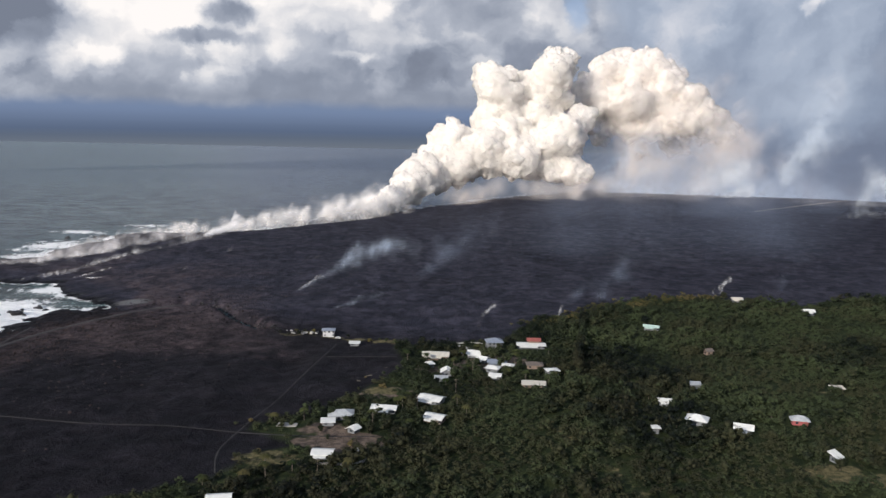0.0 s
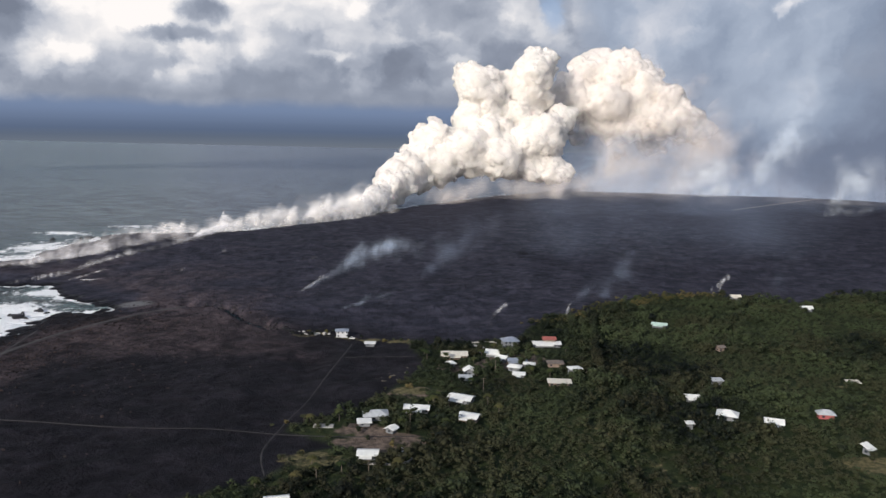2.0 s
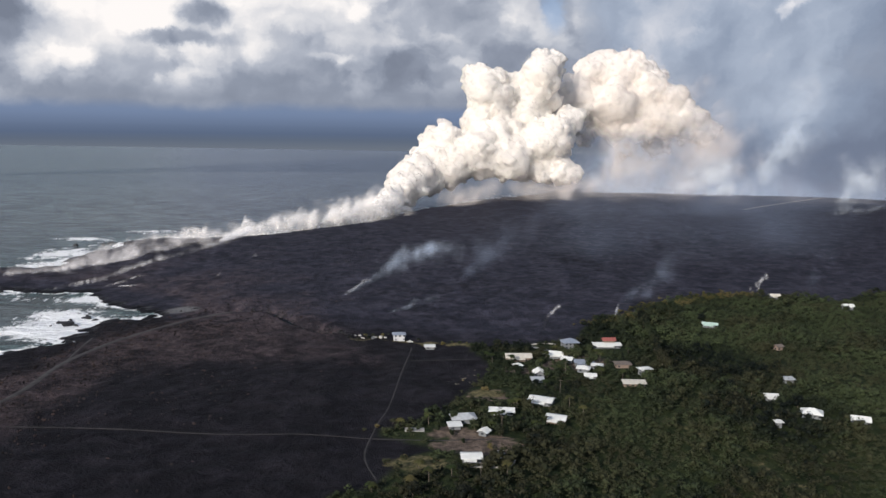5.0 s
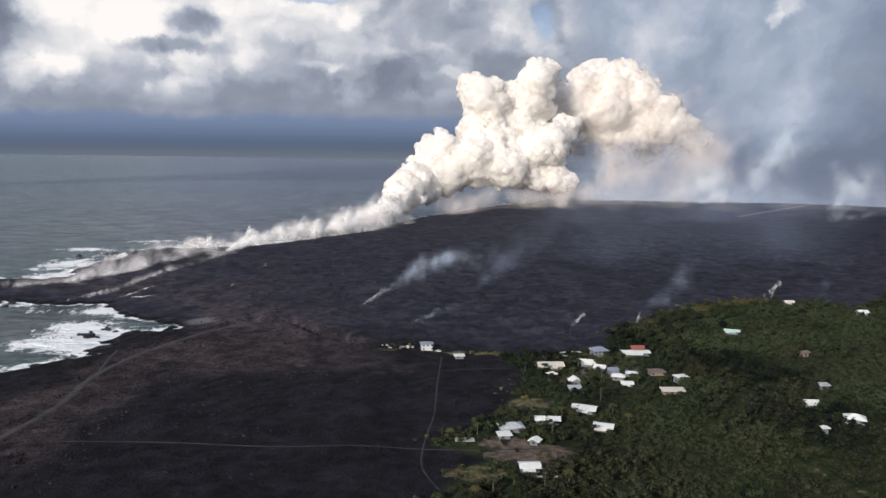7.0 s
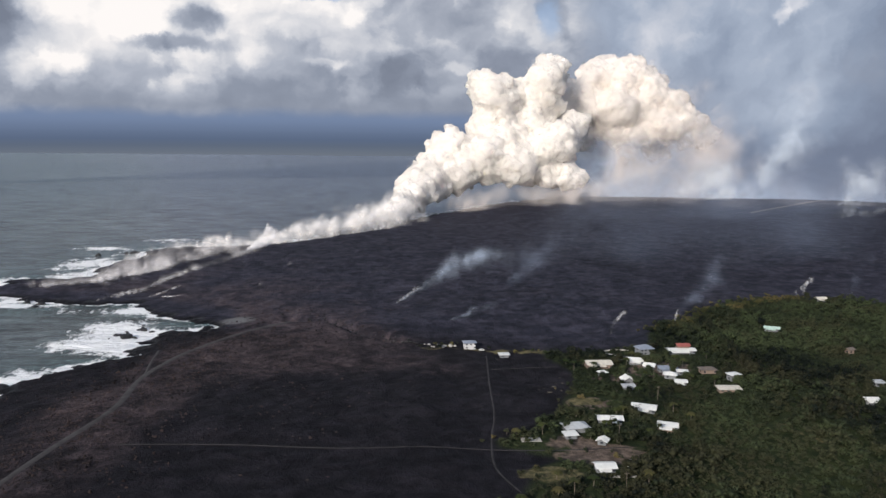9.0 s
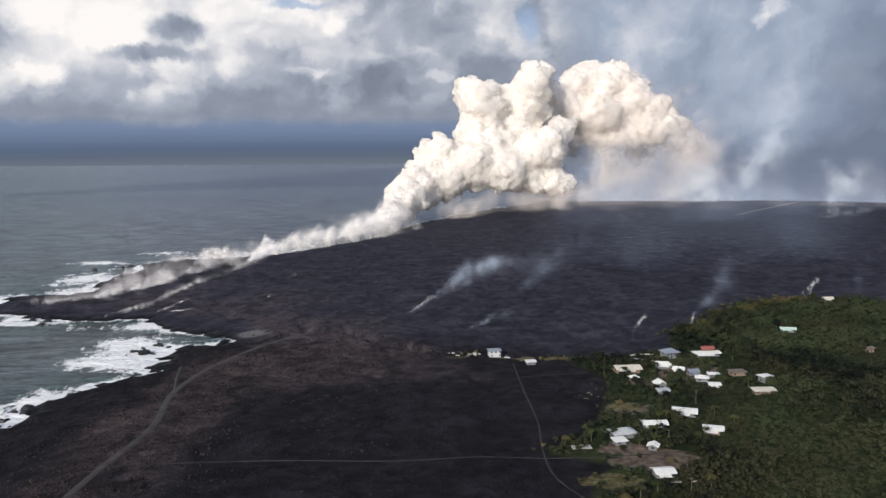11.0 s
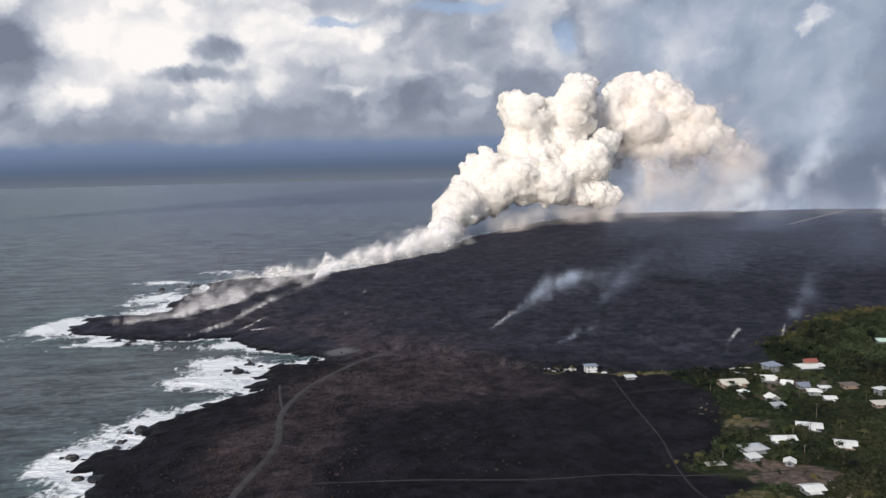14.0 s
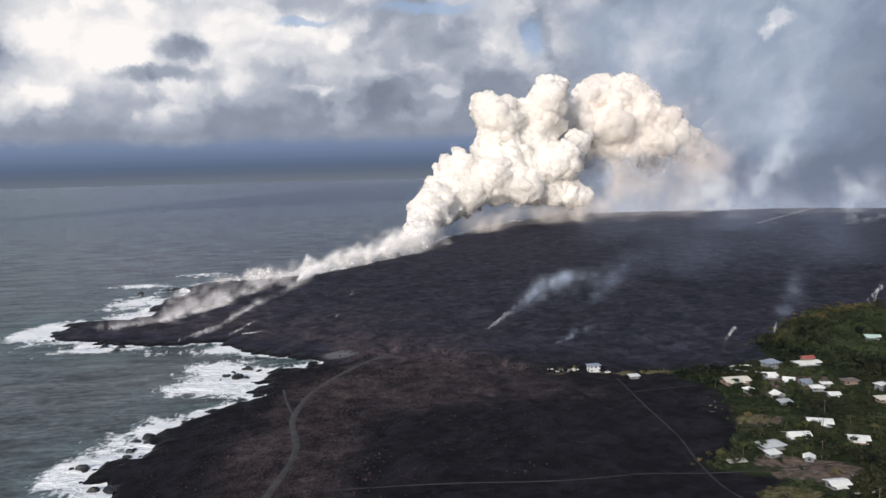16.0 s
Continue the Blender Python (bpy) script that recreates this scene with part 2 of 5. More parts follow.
def lava_material():
    mat = bpy.data.materials.new("lava_ground")
    mat.use_nodes = True
    N = Nodes(mat.node_tree)
    at = N.add("ShaderNodeTexCoord").outputs["Object"]

    def layer(name):
        return N.add("ShaderNodeAttribute", attribute_name=name).outputs["Fac"]

    fine, mid, wide = N.noise(at, 0.55, 6.0, 0.65), N.noise(at, 0.05, 6.0, 0.62, 0.8), N.noise(at, 0.011, 4.0)
    rock = N.mix(N.remap(mid, 0.4, 0.64), (0.0082, 0.0078, 0.0102), (0.017, 0.0155, 0.0195))
    # Lighter violet far lava: distance haze painted into the rock colour.
    haze_tint = N.mix(N.remap(mid, 0.38, 0.66), (0.0185, 0.0195, 0.029), (0.044, 0.043, 0.0595))
    rock = N.mix(layer("haze_tint"), rock, haze_tint)
    rust = N.remap(N.math("ADD", N.math("MULTIPLY", layer("rust"), 0.8), N.math("MULTIPLY", N.math("SUBTRACT", wide, 0.5), 1.6)), 0.25, 1.0)
    rock = N.mix(N.math("MULTIPLY", rust, N.math("MULTIPLY", N.remap(fine, 0.35, 0.65, 0.3, 1.0), N.remap(mid, 0.4, 0.6, 0.35, 1.15))), rock, (0.082, 0.062, 0.063))
    clinker = N.math("MULTIPLY", N.remap(rust, 0.0, 0.6, 0.08, 1.0), N.remap(N.noise(at, 0.024, 4.0, 0.6, 0.6), 0.42, 0.6, 0.15, 1.25))
    rock = N.mix(N.math("MULTIPLY", clinker, N.remap(fine, 0.56, 0.7, 0.0, 0.85)), rock, (0.095, 0.073, 0.068))
    rock = N.mix(N.math("MULTIPLY", clinker, N.remap(N.noise(N.stretch(at, (1, 0.55, 1)), 0.16, 6.0, 0.72), 0.56, 0.68, 0.0, 0.75)), rock, (0.078, 0.056, 0.052))
    rock = N.mix(N.remap(N.noise(at, 0.9, 3.0), 0.52, 0.36, 0.0, 0.6), rock, (0.006, 0.006, 0.007))
    mottle = N.remap(N.noise(at, 0.12, 4.0, 0.65), 0.36, 0.64, 0.72, 1.28)
    rock = N.add("ShaderNodeVectorMath", {0: rock, "Scale": mottle}, operation="SCALE").outputs[0]
    soil = N.mix(N.remap(N.noise(at, 0.3, 5.0), 0.35, 0.65), (0.07, 0.055, 0.045), (0.17, 0.13, 0.1))
    herb = N.mix(N.remap(N.noise(at, 0.2, 5.0), 0.35, 0.65), (0.013, 0.02, 0.009), (0.032, 0.041, 0.016))
    grass = N.mix(N.remap(N.noise(at, 0.4, 5.0), 0.35, 0.65), (0.06, 0.06, 0.028), (0.16, 0.135, 0.07))
    colour = N.mix(layer("woods"), rock, herb)
    rag = N.math("MULTIPLY", N.math("SUBTRACT", N.noise(at, 0.12, 5.0), 0.5), 1.6)
    colour = N.mix(N.remap(N.math("ADD", layer("soil"), rag), 0.35, 0.65), colour, soil)
    colour = N.mix(N.remap(N.math("ADD", layer("grass"), rag), 0.35, 0.65), colour, grass)
    colour = N.mix(layer("ash"), colour, (0.13, 0.13, 0.132))
    colour = N.mix(layer("wet"), colour, (0.006, 0.006, 0.007))
    bump = N.add("ShaderNodeBump", {"Height": N.math("ADD", fine, N.math("MULTIPLY", mid, 2.5)), "Strength": 1.0, "Distance": 1.0}).outputs[0]
    N.add("ShaderNodeOutputMaterial", {0: N.add("ShaderNodeBsdfPrincipled", {"Base Color": colour, "Roughness": N.remap(layer("wet"), 0, 1, 0.85, 0.45), "Specular IOR Level": 0.08, "Normal": bump}).outputs[0]})
    return mat


def water_material():
    mat = bpy.data.materials.new("sea_water")
    mat.use_nodes = True
    N = Nodes(mat.node_tree)
    at = N.add("ShaderNodeTexCoord").outputs["Object"]
    foam = N.add("ShaderNodeAttribute", attribute_name="foam").outputs["Fac"]
    shoal = N.add("ShaderNodeAttribute", attribute_name="shoal").outputs["Fac"]
    warp = N.stretch(at, (1.0, 0.75, 1), (11, 5, 0))
    lace = N.math("ADD", N.math("MULTIPLY", N.noise(warp, 0.05, 6.0, 0.68, 1.2), 0.7), N.math("MULTIPLY", N.noise(warp, 0.35, 4.0, 0.6), 0.3))
    white = N.remap(N.math("ADD", foam, N.math("MULTIPLY", N.math("SUBTRACT", lace, 0.5), 2.1)), 0.5, 0.78)
    caps = N.remap(N.noise(N.stretch(at, (0.6, 1.6, 1)), 0.12, 5.0, 0.7), 0.745, 0.78, 0.0, 0.6)
    deep = N.mix(N.remap(N.noise(N.stretch(at, (0.5, 1, 1)), 0.002, 3.0), 0.35, 0.65), (0.058, 0.065, 0.069), (0.069, 0.077, 0.079))
    water = N.mix(shoal, deep, (0.034, 0.076, 0.074))
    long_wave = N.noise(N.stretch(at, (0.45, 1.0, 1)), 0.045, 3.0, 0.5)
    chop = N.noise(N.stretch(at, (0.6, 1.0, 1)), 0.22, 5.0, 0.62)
    # Light and shade of the waves painted into the water colour, beside the bump.
    painted_relief = N.math("ADD", N.math("MULTIPLY", N.noise(N.stretch(at, (0.3, 1.0, 1), (3, 8, 0)), 0.06, 5.0, 0.65), 0.6), N.math("MULTIPLY", chop, 0.4))
    water = N.add("ShaderNodeVectorMath", {0: water, "Scale": N.remap(painted_relief, 0.36, 0.64, 0.1, 2.1)}, operation="SCALE").outputs[0]
    bump = N.add("ShaderNodeBump", {"Height": N.math("ADD", N.math("MULTIPLY", long_wave, 2.2), chop), "Strength": 1.0, "Distance": 3.0}).outputs[0]
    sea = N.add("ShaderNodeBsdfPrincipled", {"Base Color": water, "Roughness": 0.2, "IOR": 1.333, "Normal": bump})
    froth = N.add("ShaderNodeBsdfPrincipled", {"Base Color": (0.82, 0.83, 0.82), "Roughness": 0.9, "Normal": bump})
    both = N.add("ShaderNodeMixShader", {0: N.math("MAXIMUM", white, N.math("MULTIPLY", caps, 0.35)), 1: sea.outputs[0], 2: froth.outputs[0]})
    N.add("ShaderNodeOutputMaterial", {0: both.outputs[0]})
    return mat


def leaf_material(name, dark, light, dry=(0.09, 0.085, 0.03), dryness=0.12):
    mat = bpy.data.materials.new(name)
    mat.use_nodes = True
    N = Nodes(mat.node_tree)
    geo = N.add("ShaderNodeNewGeometry")
    one = N.add("ShaderNodeObjectInfo").outputs["Random"]
    wide = N.noise(geo.outputs["Position"], 0.016, 4.0)
    tree = N.add("ShaderNodeAttribute", attribute_name="tone").outputs["Fac"]
    mixed = N.math("ADD", N.math("MULTIPLY", geo.outputs["Random Per Island"], 0.16), N.math("MULTIPLY", N.remap(wide, 0.4, 0.6), 0.62))
    mixed = N.math("ADD", mixed, N.math("MULTIPLY", tree, 0.4))
    mixed = N.math("ADD", mixed, N.math("MULTIPLY", N.math("SUBTRACT", one, 0.5), 0.25))
    broad = N.noise(geo.outputs["Position"], 0.0075, 3.0)
    mixed = N.math("ADD", mixed, N.math("MULTIPLY", N.math("SUBTRACT", N.remap(broad, 0.4, 0.6), 0.55), 0.5))
    mid = tuple(0.62 * a + 0.38 * b for a, b in zip(dark, light))
    colour = N.ramp(mixed, [(0.0, dark), (0.4, mid), (0.95, light)])
    near = N.remap(N.add("ShaderNodeSeparateXYZ", {0: geo.outputs["Position"]}).outputs[1], 430.0, 300.0, 0.0, 0.11)
    olive = N.remap(N.math("ADD", N.math("ADD", near, N.noise(geo.outputs["Position"], 0.03, 4.0)), N.math("MULTIPLY", geo.outputs["Random Per Island"], 0.16)), 0.56, 0.72, 0.0, 0.75)
    colour = N.mix(olive, colour, dry)
    flat = N.add("ShaderNodeBsdfPrincipled", {"Base Color": colour, "Roughness": 0.7, "Specular IOR Level": 0.2})
    thin = N.add("ShaderNodeBsdfTranslucent", {"Color": colour})
    N.add("ShaderNodeOutputMaterial", {0: N.add("ShaderNodeMixShader", {0: 0.42, 1: flat.outputs[0], 2: thin.outputs[0]}).outputs[0]})
    return mat


def vapour_material(name, colour, depth, thin_from=None):
    """Dense steam: light scatters deep inside the billows. thin_from: (x, z) planes past which the cloud thins out."""
    mat = bpy.data.materials.new(name)
    mat.use_nodes = True
    N = Nodes(mat.node_tree)
    at = N.add("ShaderNodeNewGeometry").outputs["Position"]
    tone = N.remap(N.noise(at, 0.02, 5.0), 0.3, 0.7, 0.97, 1.0)
    shade = N.add("ShaderNodeVectorMath", {0: (*colour,), "Scale": tone}, operation="SCALE").outputs[0]
    bump = N.add("ShaderNodeBump", {"Height": N.noise(at, 0.09, 5.0, 0.55, 0.6), "Strength": 0.25, "Distance": 4.0}).outputs[0]
    cloud = N.add("ShaderNodeBsdfPrincipled", {"Base Color": shade, "Roughness": 1.0, "Specular IOR Level": 0.0, "Normal": bump, "Subsurface Weight": 1.0,
                                               "Subsurface Radius": (1.0, 0.97, 0.93), "Subsurface Scale": depth}, subsurface_method="BURLEY").outputs[0]
    if thin_from:
        place = N.add("ShaderNodeSeparateXYZ", {0: at}).outputs
        torn = N.math("MULTIPLY", N.math("SUBTRACT", N.noise(at, 0.012, 2.0, 0.5), 0.5), 240.0)
        share = N.math("MULTIPLY", N.remap(N.math("ADD", place[0], torn), thin_from[0] + 130, thin_from[0] - 110), N.remap(N.math("ADD", place[2], torn), thin_from[1] - 40, thin_from[1] + 70))
        cloud = N.add("ShaderNodeMixShader", {0: share, 1: N.add("ShaderNodeBsdfTransparent").outputs[0], 2: cloud}).outputs[0]
    N.add("ShaderNodeOutputMaterial", {0: cloud})
    return mat


def mist_material(name, colour, density, grain):
    """Soft vapour: each flake is thickest in its middle and broken up by noise."""
    mat = bpy.data.materials.new(name)
    mat.use_nodes = True
    N = Nodes(mat.node_tree)
    at = N.add("ShaderNodeNewGeometry").outputs["Position"]
    middle = N.math("POWER", N.add("ShaderNodeAttribute", attribute_name="middle").outputs["Fac"], 1.5)
    torn = N.remap(N.noise(at, grain, 5.0, 0.6, 0.5), 0.36, 0.62)
    flat = N.add("ShaderNodeBsdfDiffuse", {"Color": colour})
    thin = N.add("ShaderNodeBsdfTranslucent", {"Color": colour})
    body = N.add("ShaderNodeMixShader", {0: 0.45, 1: flat.outputs[0], 2: thin.outputs[0]})
    clear = N.add("ShaderNodeBsdfTransparent")
    share = N.math("MULTIPLY", N.math("MULTIPLY", middle, torn), density)
    N.add("ShaderNodeOutputMaterial", {0: N.add("ShaderNodeMixShader", {0: share, 1: clear.outputs[0], 2: body.outputs[0]}).outputs[0]})
    return mat


LAVA, WATER = lava_material(), water_material()
STEAM = vapour_material("steam_white", (0.58, 0.55, 0.505), 48.0)
STEAM_TAN = vapour_material("steam_tan", (0.59, 0.55, 0.505), 80.0, (575, 125))
MIST = mist_material("steam_mist", (0.99, 0.98, 0.97), 0.25, 0.03)
MIST_SHORE = mist_material("steam_mist_shore", (0.99, 0.97, 0.94), 0.34, 0.03)
MIST_THIN = mist_material("steam_mist_thin", (0.95, 0.93, 0.93), 0.16, 0.03)
MIST_VEIL = mist_material("ground_mist", (0.8, 0.77, 0.79), 0.04, 0.006)
MIST_EDGE = mist_material("far_haze", (0.6, 0.62, 0.68), 0.05, 0.01)
MIST_STREAK = mist_material("steam_streak", (0.98, 0.97, 0.97), 0.26, 0.03)
MIST_TAN = mist_material("steam_mist_tan", (0.95, 0.88, 0.82), 0.17, 0.012)
SMOKE_BLUE = mist_material("smoke_blue", (0.66, 0.77, 0.93), 0.034, 0.05)
SMOKE_SOFT = mist_material("smoke_soft", (0.6, 0.72, 0.95), 0.007, 0.03)
SMOKE_WHITE = mist_material("smoke_white", (0.95, 0.96, 0.98), 0.13, 0.06)
SMOKE_PALE = mist_material("smoke_pale", (0.84, 0.91, 0.97), 0.1, 0.02)
SMOKE_DENSE = mist_material("smoke_dense", (0.86, 0.9, 0.93), 0.14, 0.014)
HAZE = mist_material("smoke_haze", (0.5, 0.62, 0.86), 0.016, 0.004)
FOLIAGE = leaf_material("canopy_leaves", (0.0052, 0.0092, 0.0075), (0.061, 0.08, 0.036), (0.051, 0.05, 0.026))
RUBBLE = leaf_material("lava_rubble", (0.009, 0.008, 0.009), (0.055, 0.042, 0.04), (0.066, 0.047, 0.042))
GOLDEN = leaf_material("golden_leaves", (0.045, 0.05, 0.018), (0.16, 0.135, 0.05), (0.17, 0.135, 0.06))
FROND = leaf_material("palm_fronds", (0.03, 0.045, 0.014), (0.08, 0.09, 0.03), (0.12, 0.1, 0.04))
BARK = surface("bark", (0.12, 0.1, 0.08), 0.9, 0.3, 2.0)
TRACK = surface("gravel_track", (0.034, 0.031, 0.031), 0.95, 0.45, 0.15)
ROAD_DUST = surface("dusty_road", (0.12, 0.1, 0.08), 0.95, 0.3, 0.05)
TRACK_FAINT = surface("worn_track", (0.0165, 0.015, 0.0155), 0.95, 0.9, 0.16)
# Wet surf rock, darkened further so the added scarp blocks read as shade.
ROCK = surface("wet_shaded_rock", (0.007, 0.0066, 0.0075), 0.55, 0.4, 0.5, 0.3)
ROOF_WHITE = surface("white_metal_roof", (0.64, 0.65, 0.62), 0.45, 0.1, 0.4)
ROOF_CREAM = surface("cream_metal_roof", (0.56, 0.53, 0.45), 0.5, 0.14, 0.4)
ROOF_GREY = surface("grey_metal_roof", (0.36, 0.38, 0.39), 0.5, 0.2, 0.5)
ROOF_BLUE = surface("slate_blue_roof", (0.2, 0.23, 0.28), 0.5, 0.15, 0.5)
ROOF_RED = surface("red_metal_roof", (0.24, 0.075, 0.06), 0.55, 0.15, 0.5)
ROOF_GREEN = surface("green_metal_roof", (0.4, 0.52, 0.46), 0.5, 0.12, 0.5)
ROOF_BROWN = surface("brown_shingle_roof", (0.12, 0.1, 0.085), 0.85, 0.25, 0.8)
WALL_WHITE = surface("white_board_wall", (0.5, 0.51, 0.52), 0.7, 0.12, 0.6)
# Tan and grey walls are darkened to carry the shade under the eaves.
WALL_TAN_SHADED = surface("shaded_tan_board_wall", (0.2, 0.15, 0.12), 0.75, 0.15, 0.6)
WALL_GREY_SHADED = surface("shaded_grey_board_wall", (0.15, 0.16, 0.17), 0.75, 0.15, 0.6)
GLASS = surface("dark_window_glass", (0.03, 0.035, 0.045), 0.12, 0.1, 0.5)
CONCRETE = surface("pale_concrete", (0.33, 0.32, 0.3), 0.85, 0.2, 0.4)

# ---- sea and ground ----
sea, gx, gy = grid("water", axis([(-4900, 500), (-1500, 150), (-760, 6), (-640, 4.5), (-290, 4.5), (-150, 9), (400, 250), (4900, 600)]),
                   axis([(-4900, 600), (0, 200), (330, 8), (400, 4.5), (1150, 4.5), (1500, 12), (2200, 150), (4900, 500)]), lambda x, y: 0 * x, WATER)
d = -inland(gx, gy)
foam = 0.95 * np.exp(-np.maximum(d, 0) / (15 + 85 * fbm(gx, gy, 60, 3) ** 2))
for fx, fy, rx, ry, amount in [(-372, 608, 44, 30, 1.0), (-374, 655, 42, 28, 0.95), (-386, 722, 18, 18, 0.7), (-418, 455, 30, 58, 0.8), (-392, 520, 26, 30, 0.55), (-578, 826, 26, 40, 0.85), (-500, 742, 40, 10, 0.7),
                               (-520, 985, 40, 66, 0.62), (-540, 1100, 46, 26, 0.75), (-470, 1180, 60, 40, 0.62), (-505, 895, 34, 30, 0.5)]:
    foam = np.maximum(foam, amount * np.exp(-((gx - fx) / rx) ** 2 - ((gy - fy) / ry) ** 2) + 0.6 * foam)
for fx, fy, rx, ry in [(-326, 668, 30, 18), (-425, 735, 50, 12)]:      # sheltered water
    foam = foam * (1 - 0.5 * np.exp(-((gx - fx) / rx) ** 2 - ((gy - fy) / ry) ** 2))
attribute(sea, "foam", np.where(d > -4, foam, 0))
attribute(sea, "shoal", np.exp(-np.maximum(d, 0) / 45) * 0.8)
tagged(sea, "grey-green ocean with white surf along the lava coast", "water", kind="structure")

ground, gx, gy = grid("ground", axis([(-4900, 500), (-1200, 200), (-600, 5), (-560, 3.2), (330, 3.2), (420, 7), (900, 25), (1400, 150), (4900, 500)]),
                      axis([(-4900, 600), (-200, 150), (190, 10), (260, 2.6), (760, 3.2), (1200, 6), (1800, 14), (2400, 90), (4900, 500)]), height, LAVA)
d = inland(gx, gy)
attribute(ground, "woods", woods(gx, gy))
bare, herbs = 0 * gx, 0 * gx
for cx, cy, cr in CLEARINGS[:2] + CLEARINGS[5:]:
    bare = np.maximum(bare, step(-np.hypot(gx - cx, (gy - cy) * 1.4), -cr - 5, -cr + 8) * 0.75)
for cx, cy, cr in [(-84.4, 339.3, 15), (163, 330, 15), (183, 322, 12), (-44, 444.3, 12)]:
    herbs = np.maximum(herbs, step(-np.hypot(gx - cx, (gy - cy) * 1.4), -cr - 5, -cr + 6) * 0.8)
for lane in LANES:
    herbs = np.maximum(herbs, step(-line_dist(gx, gy, lane), -5, -1) * 0.5)
strip = step(-line_dist(gx, gy, [(-128.8, 573.3), (-113.3, 581.2), (-85.9, 568.7), (-45, 561.6)]), -8, -2)
attribute(ground, "grass", np.maximum(herbs, strip * 0.6))
attribute(ground, "ash", step(-np.hypot((gx + 283) / 1.2, gy - 667), -15, -8))
attribute(ground, "soil", np.maximum(bare, strip * 0.4))
attribute(ground, "rust", step(-gx - 0.25 * (gy - 500) + 70 * (fbm(gx, gy, 60, 3) - 0.5), 40, 190) * step(-gy, -1200, -600) * np.maximum(step(gy + 40 * (fbm(gx, gy, 50, 3) - 0.5), 430, 540), step(-line_dist(gx, gy, TRACKS["coast_track"]), -70, -12)) * step(gy, 250, 350) * step(d + 30 * (fbm(gx, gy, 40, 2) - 0.5), 6, 45))
# Where the painted haze sets in, beyond the houses.
attribute(ground, "haze_tint", step(gy + 0.35 * gx + 60 * (fbm(gx, gy, 90, 3) - 0.5), 520, 600))
attribute(ground, "wet", step(-d, -9, -2))
tagged(ground, "dark brown-black lava field with a wooded lowland", "ground", kind="structure")


def smooth_line(pts, gap):
    """Points along a gliding curve through pts, about gap metres apart."""
    pts = [np.array(p, float) for p in pts]
    pts = [2 * pts[0] - pts[1]] + pts + [2 * pts[-1] - pts[-2]]
    out = []
    for a, b, c, e in zip(pts, pts[1:], pts[2:], pts[3:]):
        n = max(2, int(np.linalg.norm(c - b) / gap))
        for u in np.arange(n) / n:
            out.append(0.5 * (2 * b + (c - a) * u + (2 * a - 5 * b + 4 * c - e) * u * u + (3 * b - a - 3 * c + e) * u ** 3))
    return np.array(out + [pts[-2]])


def ribbon(name, pts, width, material, label):
    line = smooth_line(pts, 4.0)
    along = np.gradient(line, axis=0)
    side = np.stack([along[:, 1], -along[:, 0]], 1) / np.linalg.norm(along, axis=1)[:, None]
    wide = width * (0.8 + 0.5 * fbm(line[:, 0], line[:, 1], 14, 2))[:, None]
    rows = [line + side * wide * k for k in (-0.5, -0.17, 0.17, 0.5)]
    lift = [0.05, 0.3, 0.3, 0.05]
    verts = np.concatenate([np.column_stack([r, height(r[:, 0], r[:, 1]) + h]) for r, h in zip(rows, lift)])
    n = len(line)
    i = np.arange(n - 1)
    faces = np.concatenate([np.stack([i + k * n, i + 1 + k * n, i + 1 + (k + 1) * n, i + (k + 1) * n], 1) for k in range(3)])
    return tagged(raw(name, verts, faces, material, True), label, "road", kind="structure")


for name, pts in TRACKS.items():
    ribbon("road_" + name, pts, {"far_lane": 0.7, "cross_track": 0.9, "house_track": 1.1, "coast_track": 3.8, "distant_road": 7.0}.get(name, 1.6), ROAD_DUST if name == "distant_road" else TRACK_FAINT if name in ("cross_track", "house_track", "far_lane") else TRACK, "pale gravel track bulldozed across the lava")


# ---- clouds behind everything ----
def cloud_sheet(name, label, category, radius, us, vs, material):
    """A far curved sheet: u in degrees from straight ahead, v in metres up."""
    a, z = np.meshgrid(us, vs)
    r = np.radians(a)
    n, m = len(us), len(vs)
    i = (np.arange(m - 1)[:, None] * n + np.arange(n - 1)[None, :]).ravel()
    ob = raw(name, np.stack([(-140 + radius * np.sin(r)).ravel(), (10 + radius * np.cos(r)).ravel(), z.ravel()], 1), np.stack([i, i + 1, i + n + 1, i + n], 1), material, True)
    layer = ob.data.uv_layers.new(name="UVMap")
    corner = np.empty(len(ob.data.loops), np.int32)
    ob.data.loops.foreach_get("vertex_index", corner)
    layer.data.foreach_set("uv", np.stack([a.ravel()[corner], z.ravel()[corner]], 1).astype(np.float32).ravel())
    return tagged(ob, label, category, kind="structure")


